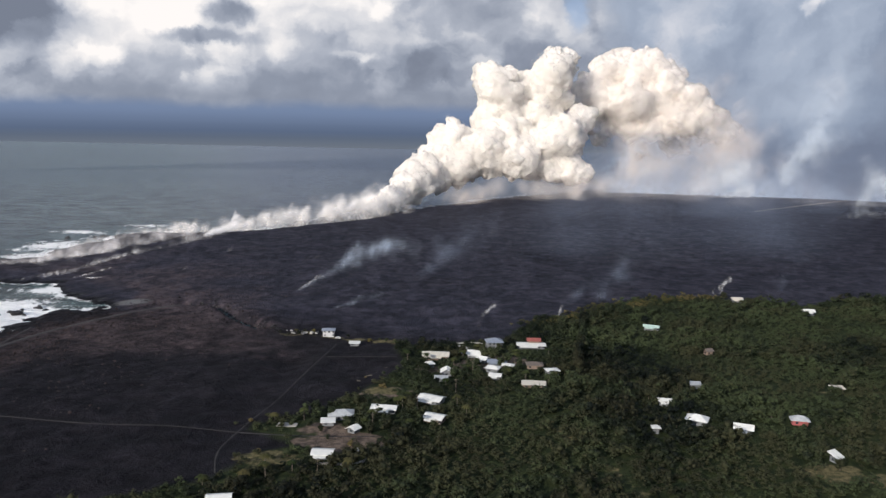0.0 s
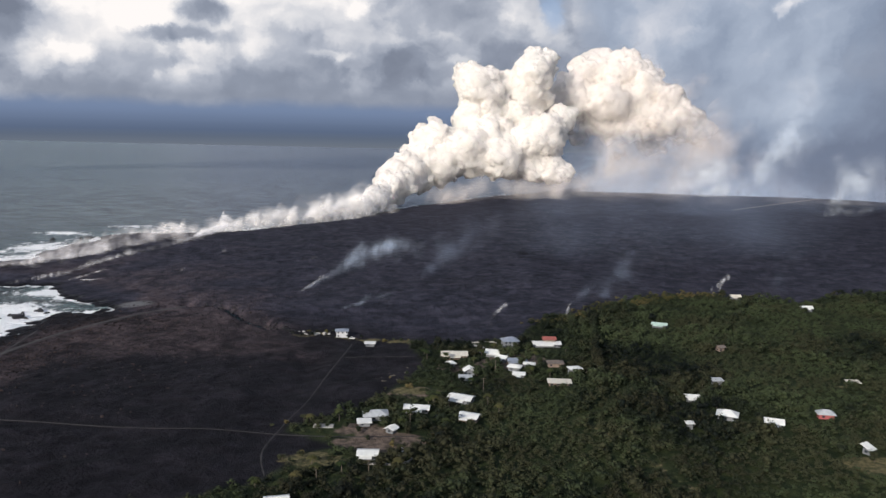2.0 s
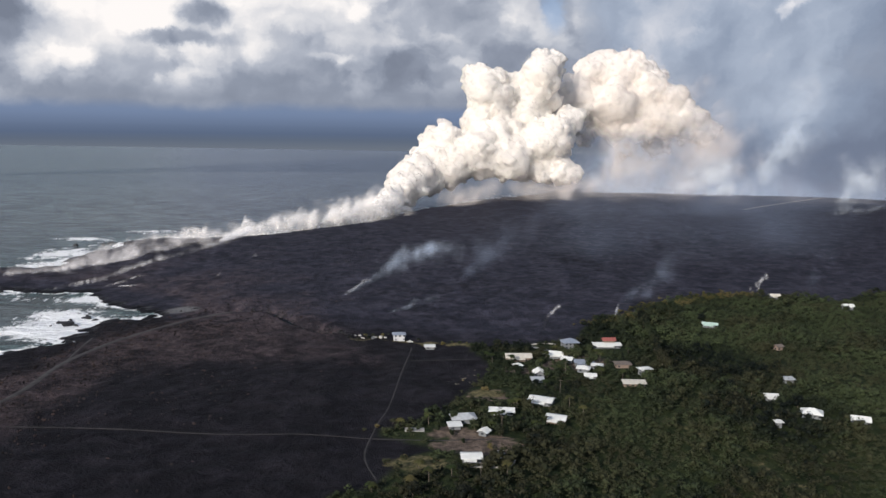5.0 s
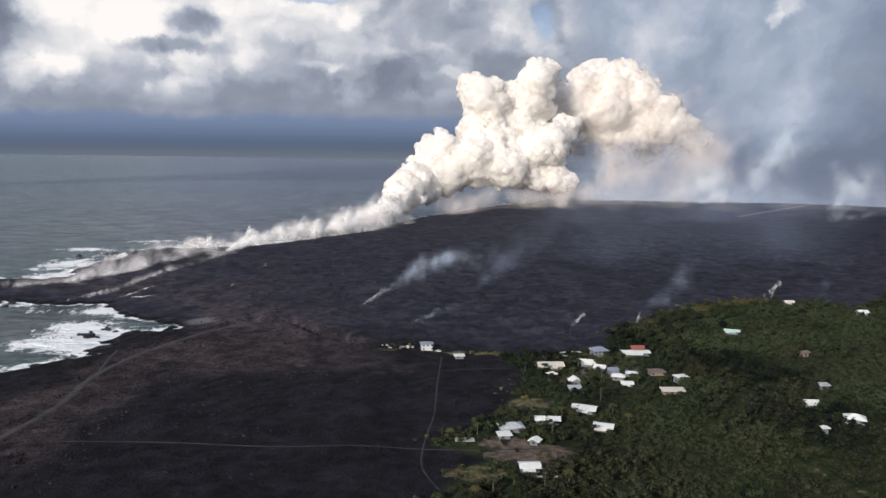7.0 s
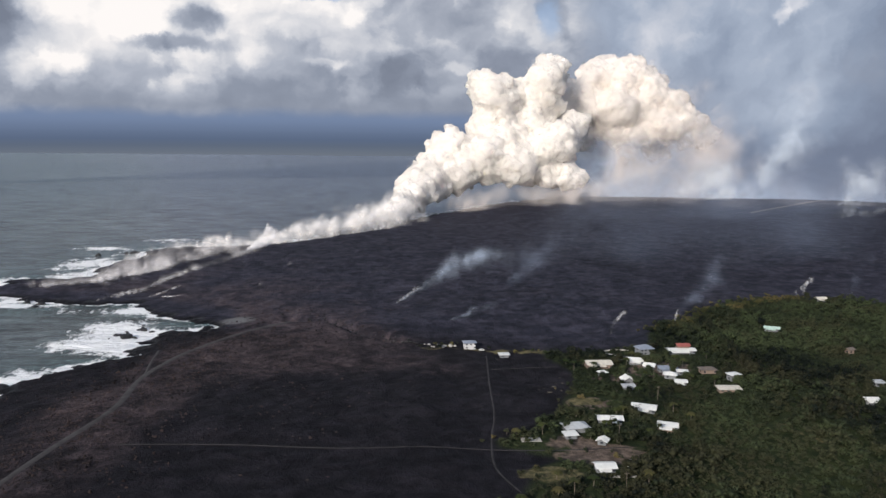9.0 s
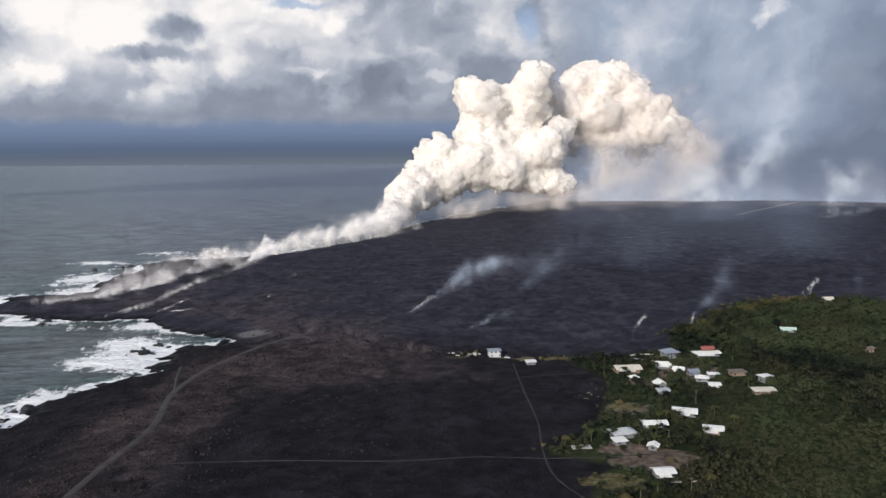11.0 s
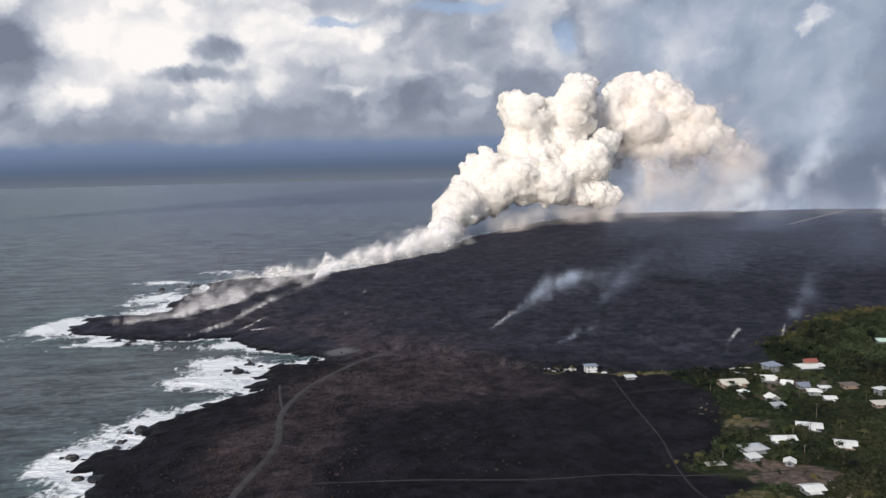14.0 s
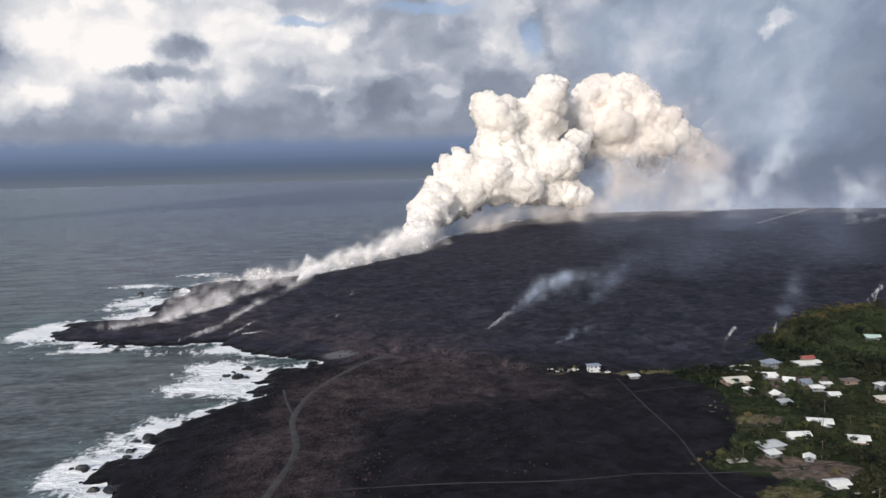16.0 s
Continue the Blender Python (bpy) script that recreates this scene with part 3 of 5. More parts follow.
class Sheet(Nodes):
    """Node helper for the far sheets: soft blobs in degrees and metres, their outlines stirred by noise."""

    def begin(self, mat, stir=(7.0, 110.0), grain=(0.2, 0.009)):
        self.mat = mat
        self.at = self.add("ShaderNodeTexCoord").outputs["UV"]
        warp = self.add("ShaderNodeTexNoise", {"Vector": self.stretch(self.at, (*grain, 1)), "Scale": 1.0, "Detail": 6.0, "Roughness": 0.62}).outputs[1]
        shift = self.add("ShaderNodeVectorMath", {0: self.add("ShaderNodeVectorMath", {0: warp, 1: (0.5, 0.5, 0.5)}, operation="SUBTRACT").outputs[0], 1: (*stir, 0)}, operation="MULTIPLY").outputs[0]
        moved = self.add("ShaderNodeSeparateXYZ", {0: self.add("ShaderNodeVectorMath", {0: self.at, 1: shift}, operation="ADD").outputs[0]}).outputs
        self.u, self.v = moved[0], moved[1]
        flat = self.add("ShaderNodeSeparateXYZ", {0: self.at}).outputs
        self.flat_u, self.flat_v = flat[0], flat[1]
        return self

    def blob(self, u0, v0, su, sv):
        a = self.math("POWER", self.math("DIVIDE", self.math("SUBTRACT", self.u, u0), su), 2.0)
        b = self.math("POWER", self.math("DIVIDE", self.math("SUBTRACT", self.v, v0), sv), 2.0)
        return self.math("EXPONENT", self.math("MULTIPLY", self.math("ADD", a, b), -1.0))

    def blobs(self, value, rows):
        for u0, v0, su, sv, amount in rows:
            value = self.math("ADD", value, self.math("MULTIPLY", self.blob(u0, v0, su, sv), amount))
        return value

    def crisp(self, value, rows):
        for u0, v0, su, sv, amount in rows:
            value = self.math("ADD", value, self.math("MULTIPLY", self.remap(self.blob(u0, v0, su * 1.15, sv * 1.15), 0.08, 0.85), amount))
        return value

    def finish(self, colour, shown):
        # The sheet glows by itself; its light and shade sit in the colour.
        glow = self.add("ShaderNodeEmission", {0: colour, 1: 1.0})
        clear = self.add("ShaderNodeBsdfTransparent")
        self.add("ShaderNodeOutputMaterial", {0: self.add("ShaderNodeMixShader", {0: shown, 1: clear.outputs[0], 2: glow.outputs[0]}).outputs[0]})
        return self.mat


def sheet(name, *settings):
    mat = bpy.data.materials.new(name)
    mat.use_nodes = True
    return Sheet(mat.node_tree).begin(mat, *settings)


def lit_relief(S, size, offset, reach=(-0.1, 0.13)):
    """Billowing density, and how far each slope of it faces the light up and to the left, for painting lit and shaded
    sides.
    """
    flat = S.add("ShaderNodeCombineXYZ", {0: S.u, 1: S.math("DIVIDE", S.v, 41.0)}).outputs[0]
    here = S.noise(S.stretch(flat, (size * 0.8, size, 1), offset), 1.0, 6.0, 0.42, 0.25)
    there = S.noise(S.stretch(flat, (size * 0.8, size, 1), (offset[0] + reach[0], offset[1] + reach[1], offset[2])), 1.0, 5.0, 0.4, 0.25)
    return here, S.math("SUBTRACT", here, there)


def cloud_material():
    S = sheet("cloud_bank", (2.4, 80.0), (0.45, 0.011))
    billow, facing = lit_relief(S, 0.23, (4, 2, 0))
    small, painted_relief = lit_relief(S, 0.7, (9, 1, 3))
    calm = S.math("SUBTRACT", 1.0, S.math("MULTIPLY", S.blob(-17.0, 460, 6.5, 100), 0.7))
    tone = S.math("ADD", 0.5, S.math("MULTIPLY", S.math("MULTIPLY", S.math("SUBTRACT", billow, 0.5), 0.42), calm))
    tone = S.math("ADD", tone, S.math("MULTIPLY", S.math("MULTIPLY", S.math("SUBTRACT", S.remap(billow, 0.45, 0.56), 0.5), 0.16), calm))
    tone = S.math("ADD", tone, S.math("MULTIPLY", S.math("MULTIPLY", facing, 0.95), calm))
    tone = S.math("ADD", tone, S.math("MULTIPLY", painted_relief, 0.22))
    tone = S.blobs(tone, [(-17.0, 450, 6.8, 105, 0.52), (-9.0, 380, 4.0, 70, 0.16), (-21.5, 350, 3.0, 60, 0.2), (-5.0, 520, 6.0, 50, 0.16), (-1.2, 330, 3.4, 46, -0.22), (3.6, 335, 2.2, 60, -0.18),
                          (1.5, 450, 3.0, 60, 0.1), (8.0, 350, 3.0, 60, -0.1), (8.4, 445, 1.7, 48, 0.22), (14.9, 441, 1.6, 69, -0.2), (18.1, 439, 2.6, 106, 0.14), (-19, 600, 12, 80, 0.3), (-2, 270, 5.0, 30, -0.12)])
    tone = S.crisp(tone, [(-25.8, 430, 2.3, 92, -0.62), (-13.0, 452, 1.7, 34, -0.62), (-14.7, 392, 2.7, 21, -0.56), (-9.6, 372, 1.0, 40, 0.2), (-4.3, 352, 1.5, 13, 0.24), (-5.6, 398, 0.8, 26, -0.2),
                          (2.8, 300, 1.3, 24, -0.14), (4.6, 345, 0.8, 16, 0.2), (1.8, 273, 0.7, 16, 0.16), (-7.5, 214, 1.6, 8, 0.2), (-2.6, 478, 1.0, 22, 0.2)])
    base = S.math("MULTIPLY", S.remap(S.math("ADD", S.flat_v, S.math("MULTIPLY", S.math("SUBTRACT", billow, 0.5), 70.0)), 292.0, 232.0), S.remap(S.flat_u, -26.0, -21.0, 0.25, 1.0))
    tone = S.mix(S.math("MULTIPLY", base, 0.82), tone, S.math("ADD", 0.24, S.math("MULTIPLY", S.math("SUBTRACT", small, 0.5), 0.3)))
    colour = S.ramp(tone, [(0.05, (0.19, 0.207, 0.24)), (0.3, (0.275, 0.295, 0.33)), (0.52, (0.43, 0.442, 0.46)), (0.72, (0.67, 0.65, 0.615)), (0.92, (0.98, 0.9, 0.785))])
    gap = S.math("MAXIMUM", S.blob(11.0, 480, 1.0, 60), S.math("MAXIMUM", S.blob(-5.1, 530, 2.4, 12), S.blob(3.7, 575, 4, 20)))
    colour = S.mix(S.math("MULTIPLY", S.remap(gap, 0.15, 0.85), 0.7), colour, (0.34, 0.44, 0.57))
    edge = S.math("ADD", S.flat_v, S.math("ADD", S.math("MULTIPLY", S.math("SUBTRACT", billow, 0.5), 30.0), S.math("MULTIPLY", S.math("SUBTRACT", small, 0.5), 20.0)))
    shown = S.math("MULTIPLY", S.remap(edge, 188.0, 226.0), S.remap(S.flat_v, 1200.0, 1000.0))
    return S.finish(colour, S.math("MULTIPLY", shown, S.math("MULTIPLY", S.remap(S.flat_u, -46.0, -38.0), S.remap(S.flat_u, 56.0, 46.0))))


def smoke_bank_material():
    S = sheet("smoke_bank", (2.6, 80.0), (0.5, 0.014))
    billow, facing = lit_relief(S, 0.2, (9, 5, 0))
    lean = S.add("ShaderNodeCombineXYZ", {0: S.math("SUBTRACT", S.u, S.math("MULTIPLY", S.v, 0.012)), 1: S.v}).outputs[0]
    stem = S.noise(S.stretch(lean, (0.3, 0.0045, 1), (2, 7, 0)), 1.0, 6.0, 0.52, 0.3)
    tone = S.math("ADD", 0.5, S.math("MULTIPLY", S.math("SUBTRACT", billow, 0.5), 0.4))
    # Sunlit slopes of the smoke painted into the tone.
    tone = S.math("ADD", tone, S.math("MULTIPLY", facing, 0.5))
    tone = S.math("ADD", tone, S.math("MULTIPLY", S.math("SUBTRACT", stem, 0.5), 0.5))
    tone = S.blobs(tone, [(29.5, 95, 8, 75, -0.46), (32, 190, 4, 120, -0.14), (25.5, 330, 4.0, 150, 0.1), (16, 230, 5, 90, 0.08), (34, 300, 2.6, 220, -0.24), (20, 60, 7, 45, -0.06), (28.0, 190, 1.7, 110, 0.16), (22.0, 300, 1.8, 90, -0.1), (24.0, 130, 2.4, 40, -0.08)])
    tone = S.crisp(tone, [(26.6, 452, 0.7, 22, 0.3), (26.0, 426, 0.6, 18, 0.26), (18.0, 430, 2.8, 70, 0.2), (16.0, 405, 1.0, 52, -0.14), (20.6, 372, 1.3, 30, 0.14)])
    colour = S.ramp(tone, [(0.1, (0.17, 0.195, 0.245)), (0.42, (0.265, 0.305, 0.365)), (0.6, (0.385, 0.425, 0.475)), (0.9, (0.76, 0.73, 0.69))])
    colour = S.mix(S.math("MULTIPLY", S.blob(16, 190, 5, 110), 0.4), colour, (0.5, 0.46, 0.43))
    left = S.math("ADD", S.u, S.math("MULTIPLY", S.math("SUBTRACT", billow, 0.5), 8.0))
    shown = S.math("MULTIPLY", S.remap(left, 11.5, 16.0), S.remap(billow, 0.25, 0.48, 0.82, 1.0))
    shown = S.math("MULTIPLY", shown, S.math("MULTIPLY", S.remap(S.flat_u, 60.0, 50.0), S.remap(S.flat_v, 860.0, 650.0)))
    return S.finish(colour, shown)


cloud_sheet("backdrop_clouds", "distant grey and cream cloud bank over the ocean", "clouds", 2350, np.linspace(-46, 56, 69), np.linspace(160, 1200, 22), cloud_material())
cloud_sheet("backdrop_smoke", "glowing painted sheet of blue-grey volcanic smoke drifting far inland", "smoke", 2010, np.linspace(0, 60, 49), np.linspace(-5, 860, 15), smoke_bank_material())


# ---- steam and smoke ----
def ball(level):
    bm = bmesh.new()
    bmesh.ops.create_icosphere(bm, subdivisions=level, radius=1.0)
    v = np.array([p.co[:] for p in bm.verts])
    f = np.array([[p.index for p in q.verts] for q in bm.faces])
    bm.free()
    return v, f


BALLS = {k: ball(k) for k in (1, 2, 3, 4)}


def billows(label, chains, material, seed, mist, flakes, loose, children=13, grand=7, grain=2.5, knobby=1.0):
    """A cauliflower-like steam cloud: large puffs along chains of (x, y, z, radius), smaller puffs on their skins, and a loose mist round them."""
    r = np.random.RandomState(seed)
    root = tagged(new("steam_plume"), label, "steam cloud")
    sets = []
    for chain in chains:
        line, keep = smooth_line(chain, 3.0), [0]
        for i in range(1, len(line)):
            if np.linalg.norm(line[i, :3] - line[keep[-1], :3]) > line[i, 3] * 0.62:
                keep.append(i)
        line = line[keep]
        n = len(line)
        sets.append(np.column_stack([line[:, 0] + r.normal(size=n) * line[:, 3] * 0.12, line[:, 1] + r.normal(size=n) * line[:, 3] * 0.3,
                                     line[:, 2] + r.normal(size=n) * line[:, 3] * 0.1, line[:, 3] * r.uniform(0.8, 1.08, n)]))
    every = np.concatenate(sets)

    def depth(made):
        deep = np.full(len(made), -1e9)
        for b in every:
            deep = np.maximum(deep, b[3] * 0.98 - np.linalg.norm(made[:, :3] - b[:3], axis=1))
        return deep

    fringe, verts, faces, base = [], [], [], 0
    for big in sets:
        levels, parent = [big], big
        for count, low, high in ((children, 0.26, 0.44), (grand, 0.28, 0.46)):
            way = r.normal(size=(len(parent), count, 3))
            way /= np.linalg.norm(way, axis=2)[:, :, None]
            size = parent[:, None, 3] * r.uniform(low, high, (len(parent), count))
            made = np.concatenate([parent[:, None, :3] + way * parent[:, None, 3:4] * 0.86, size[:, :, None]], 2).reshape(-1, 4)
            ok = (depth(made) < made[:, 3] * 0.4) & (made[:, 3] > 1.8) & (made[:, 2] > 3)
            made = made[ok]
            levels.append(made)
            parent = made
        for puffs, level in zip(levels, (4, 3, 2)):
            v, f = BALLS[level]
            for x, y, z, s in puffs:
                p = v * s * (1, 1, 0.92) + (x, y, z)
                bulge = 0.9 * (fbm(p[:, 0], p[:, 1], s * 0.85, 3, p[:, 2]) - 0.5) + 0.5 * (0.12 - np.abs(fbm(p[:, 0], p[:, 1], s * 0.4, 2, p[:, 2]) - 0.5))
                verts.append(p + v * (bulge * s)[:, None])
                faces.append(f + base)
                base += len(v)
        fringe.append(np.concatenate(levels[1:]))
    cloud = raw("billow", np.concatenate(verts), np.concatenate(faces), material, True)
    cloud.parent = root
    skin = cloud.modifiers.new("skin", "REMESH")
    skin.mode, skin.voxel_size, skin.use_smooth_shade = "VOXEL", grain, True
    ease = cloud.modifiers.new("ease", "SMOOTH")
    ease.factor, ease.iterations = 0.5, 3
    for size, push in ((9.0 * grain, -2.6 * grain * knobby), (4.0 * grain, -1.1 * grain * knobby)):
        knob = cloud.modifiers.new("knobs", "DISPLACE")
        knob.texture = bpy.data.textures.new("knobs", "VORONOI")
        knob.texture.noise_scale = size
        knob.texture_coords, knob.strength, knob.mid_level = "GLOBAL", push, 0.45
    fringe = np.concatenate(fringe)
    pick = fringe[r.choice(len(fringe), flakes, p=fringe[:, 3] ** 2 / (fringe[:, 3] ** 2).sum())]
    way = r.normal(size=(flakes, 3))
    way /= np.linalg.norm(way, axis=1)[:, None]
    spread = pick[:, :3] + way * pick[:, 3:4] * (0.95 + np.abs(r.normal(size=(flakes, 1))) * loose)
    veil = motes("mist", np.column_stack([spread, np.clip(pick[:, 3] * 0.75, 6, 30)]), mist, "", "", seed)
    veil.parent = root
    return root


def motes(name, points, material, label, category="smoke", seed=1):
    """Thin vapour: a swarm of soft domed flakes at (x, y, z, radius), lying loosely across the light."""
    r = np.random.RandomState(seed)
    n = len(points)
    face = r.normal(size=(n, 3)) + np.array(sun_way) * 2.4
    face /= np.linalg.norm(face, axis=1)[:, None]
    a = np.cross(face, r.normal(size=(n, 3)))
    a /= np.linalg.norm(a, axis=1)[:, None]
    b = np.cross(face, a)
    p, s = points[:, :3], (points[:, 3] * r.uniform(0.7, 1.3, n))[:, None]
    ring = [p + (a * math.cos(k) + b * math.sin(k)) * s for k in np.arange(6) * math.pi / 3]
    verts = np.stack([p + face * s * 0.25] + ring, 1).reshape(-1, 3)
    fan = np.array([(0, k + 1, (k + 1) % 6 + 1) for k in range(6)])
    ob = raw(name, verts, (np.arange(n)[:, None, None] * 7 + fan[None]).reshape(-1, 3), material, True)
    attribute(ob, "middle", np.tile((1, 0, 0, 0, 0, 0, 0), n))
    return tagged(ob, label, category, kind="stuff")


def drift(chain, count, seed, flake=0.5, wisp=0.45, sharp=5.0, flat=0.5):
    """Flakes round a chain of (x, y, z above ground, radius), gathered into wisps; their size is a share of the chain's radius."""
    r = np.random.RandomState(seed)
    line = smooth_line(chain, 3.0)
    line[:, 2] += np.maximum(height(line[:, 0], line[:, 1]), 0)
    p = line[r.randint(0, len(line), count * 4)]
    q = p[:, :3] + r.normal(size=(count * 4, 3)) * p[:, 3:4] * (0.55, 0.55, flat)
    floor = p[:, 2] - p[:, 3] * 0.9
    q[:, 2] = np.where(q[:, 2] < floor, 2 * floor - q[:, 2], q[:, 2])
    dense = fbm(q[:, 0], q[:, 1], chain[-1][3] * 1.2, 4, q[:, 2])
    keep = r.rand(count * 4) < np.clip((dense - wisp) * sharp + 0.35, 0, 1)
    return np.column_stack([q, p[:, 3] * flake])[keep][:count]


def strands(chain, threads, each, seed, flake=0.34):
    """Smoke drawn out into thin curling threads along a chain of (x, y, z above ground, radius)."""
    r = np.random.RandomState(seed)
    line = smooth_line(chain, 1.5)
    line[:, 2] += np.maximum(height(line[:1, 0], line[:1, 1]), 0)
    t = np.linspace(0, 1, len(line))
    out = []
    for k in range(threads):
        last = r.uniform(0.25, 1.0)
        first = r.uniform(0, 0.6) * last * (k % 2)
        at = r.uniform(first, last, each)
        sway = [sum(r.normal() * np.sin(6.28 * (f * at + r.rand())) / f ** 0.7 for f in (0.7, 1.9, 4.3)) for _ in range(3)]
        p = np.stack([np.interp(at, t, line[:, c]) for c in range(4)], 1)
        p[:, :3] += np.stack(sway, 1) * p[:, 3:4] * (0.42, 0.42, 0.3) + r.normal(size=(each, 3)) * p[:, 3:4] * 0.1
        p[:, 3] *= flake * r.uniform(0.6, 1.4, each) * (1 + 0.7 * at)
        out.append(p)
    return np.concatenate(out)


billows("towering white steam plume rising from the lava ocean entry", [
    [(-150, 1345, 14, 11), (-138, 1400, 20, 16), (-128, 1470, 24, 20), (-112, 1540, 34, 28), (-68, 1600, 74, 36), (-22, 1640, 130, 34)],
    [(-83, 1610, 40, 25), (-19, 1627, 81, 34), (40, 1643, 114, 40), (70, 1660, 140, 30)],
    [(53, 1650, 86, 30), (118, 1658, 96, 36), (173, 1665, 86, 40), (230, 1672, 66, 26), (252, 1680, 69, 16)],
    [(57, 1700, 156, 42), (81, 1703, 197, 44), (58, 1707, 246, 40), (40, 1710, 274, 29)],
    [(132, 1720, 168, 48), (168, 1720, 205, 50), (184, 1720, 258, 42), (205, 1720, 302, 30)],
    [(177, 1690, 133, 48), (222, 1695, 158, 38), (240, 1700, 174, 30)],
    [(108, 1730, 222, 38), (136, 1730, 244, 32), (140, 1730, 181, 46)],
    [(20, 1690, 96, 40), (80, 1700, 116, 46), (140, 1700, 112, 48), (196, 1700, 112, 42)],
], STEAM, 5, MIST, 2200, 0.14, 30, 12, 1.9)
billows("pale tan steam drifting inland behind the main plume", [
    [(302, 1830, 285, 32), (342, 1835, 290, 43), (409, 1840, 286, 44), (476, 1845, 250, 44), (518, 1850, 220, 33)],
    [(333, 1840, 235, 46), (401, 1845, 217, 54), (484, 1850, 193, 52), (556, 1855, 167, 44), (620, 1860, 136, 24)],
    [(330, 1850, 160, 44), (392, 1850, 152, 46), (477, 1860, 133, 46)],
    [(262, 1810, 196, 44), (272, 1815, 232, 40), (282, 1820, 262, 34)],
], STEAM_TAN, 9, MIST_TAN, 3200, 0.5, 20, 8, 2.8, 0.45)
billows("low white steam boiling along the lava shore", [
    [(-262, 1168, 3, 5), (-222, 1216, 6, 9), (-186, 1268, 8, 12), (-160, 1330, 11, 15), (-140, 1395, 15, 19)],
], STEAM, 13, MIST_SHORE, 600, 0.7, grain=1.6, knobby=0.4)
motes("shore_steam", np.concatenate([
    drift([(-395, 1086, 4, 8), (-318, 1104, 7, 12), (-262, 1150, 10, 16), (-205, 1225, 13, 19), (-150, 1320, 16, 22), (-130, 1410, 20, 25)], 1100, 21, 0.7),
    drift([(-440, 1090, 2, 4), (-350, 1112, 3, 6), (-270, 1180, 6, 9)], 200, 22, 0.9, flat=0.35)]), MIST_SHORE, "low white steam boiling along the lava shore", "steam")
motes("shore_steam", np.concatenate([strands([(x0, y0, 5, 4), (x0 + 4, y0 + 2, 13, 5), (x0 + 11, y0 + 4, 22, 6), (x0 + 20, y0 + 6, tip, 5)], 5, 22, 210 + k, 0.55)
                                     for k, (x0, y0, tip) in enumerate([(-330, 1110, 18), (-292, 1136, 30), (-268, 1160, 26), (-246, 1186, 44), (-224, 1214, 30), (-208, 1240, 50), (-190, 1265, 34), (-172, 1300, 40), (-310, 1122, 24)])]),
      MIST_STREAK, "curling tufts of white steam above the lava shore", "steam")
motes("shore_steam", np.concatenate([strands([(x0, y0, 1, 4), (x0 + 34, y0 + 26, 2, 6), (x0 + 62, y0 + 84, 4, 9), (x0 + 90, y0 + 150, 6, 12)], 6, 15, 230 + k, 0.6)
                                     for k, (x0, y0) in enumerate([(-507, 805), (-486, 815), (-462, 818), (-450, 880), (-440, 850), (-425, 925), (-418, 1000)])]),
      MIST_THIN, "thin steam wisps over the steaming lava flats", "steam")
motes("shore_steam", np.concatenate([strands(chain, 9, 34, 260 + k, 0.8) for k, chain in enumerate([
    [(-426, 752, 1, 2.2), (-402, 788, 2, 3.6), (-389, 818, 3, 4.6), (-368, 875, 4, 6.5), (-338, 958, 6, 8.5), (-316, 1050, 8, 11)],
    [(-384, 766, 1, 1.0), (-366, 806, 2, 1.6), (-350, 870, 3, 2.4)],
    [(-500, 807, 1, 2.4), (-459, 819, 2, 3.4), (-422, 855, 3, 5), (-396, 915, 4, 7), (-372, 1000, 6, 9)],
    [(-372, 767, 0.5, 0.7), (-352, 770, 1, 0.9), (-336, 784, 1, 1.0)],
    [(-330, 1000, 2, 3), (-312, 1050, 5, 6), (-296, 1096, 7, 8)]])]),
      MIST_STREAK, "bright steam streaks along hot cracks in the lava", "steam")
motes("shore_steam", np.concatenate([
    drift([(-500, 812, 1.5, 12), (-445, 850, 2, 22), (-402, 930, 3, 28), (-352, 1040, 4, 32)], 240, 251, 0.5, 0.42, flat=0.06),
    drift([(-470, 905, 1.5, 10), (-455, 1000, 2, 16), (-400, 1075, 3, 20)], 90, 252, 0.55, 0.42, flat=0.06)]),
    MIST_THIN, "thin steam veil lying on the hot lava flats", "steam")
motes("steam_vent", np.concatenate([drift([(x, y, 0.3, 1.0), (x + 2, y + 2, 2, 1.8)], 12, 280 + k, 1.0) for k, (x, y) in enumerate(
    [(-170, 865), (-162, 868), (-285, 800), (-268, 900), (140, 980)])]),
    MIST_STREAK, "small white steam vents on the lava", "steam")
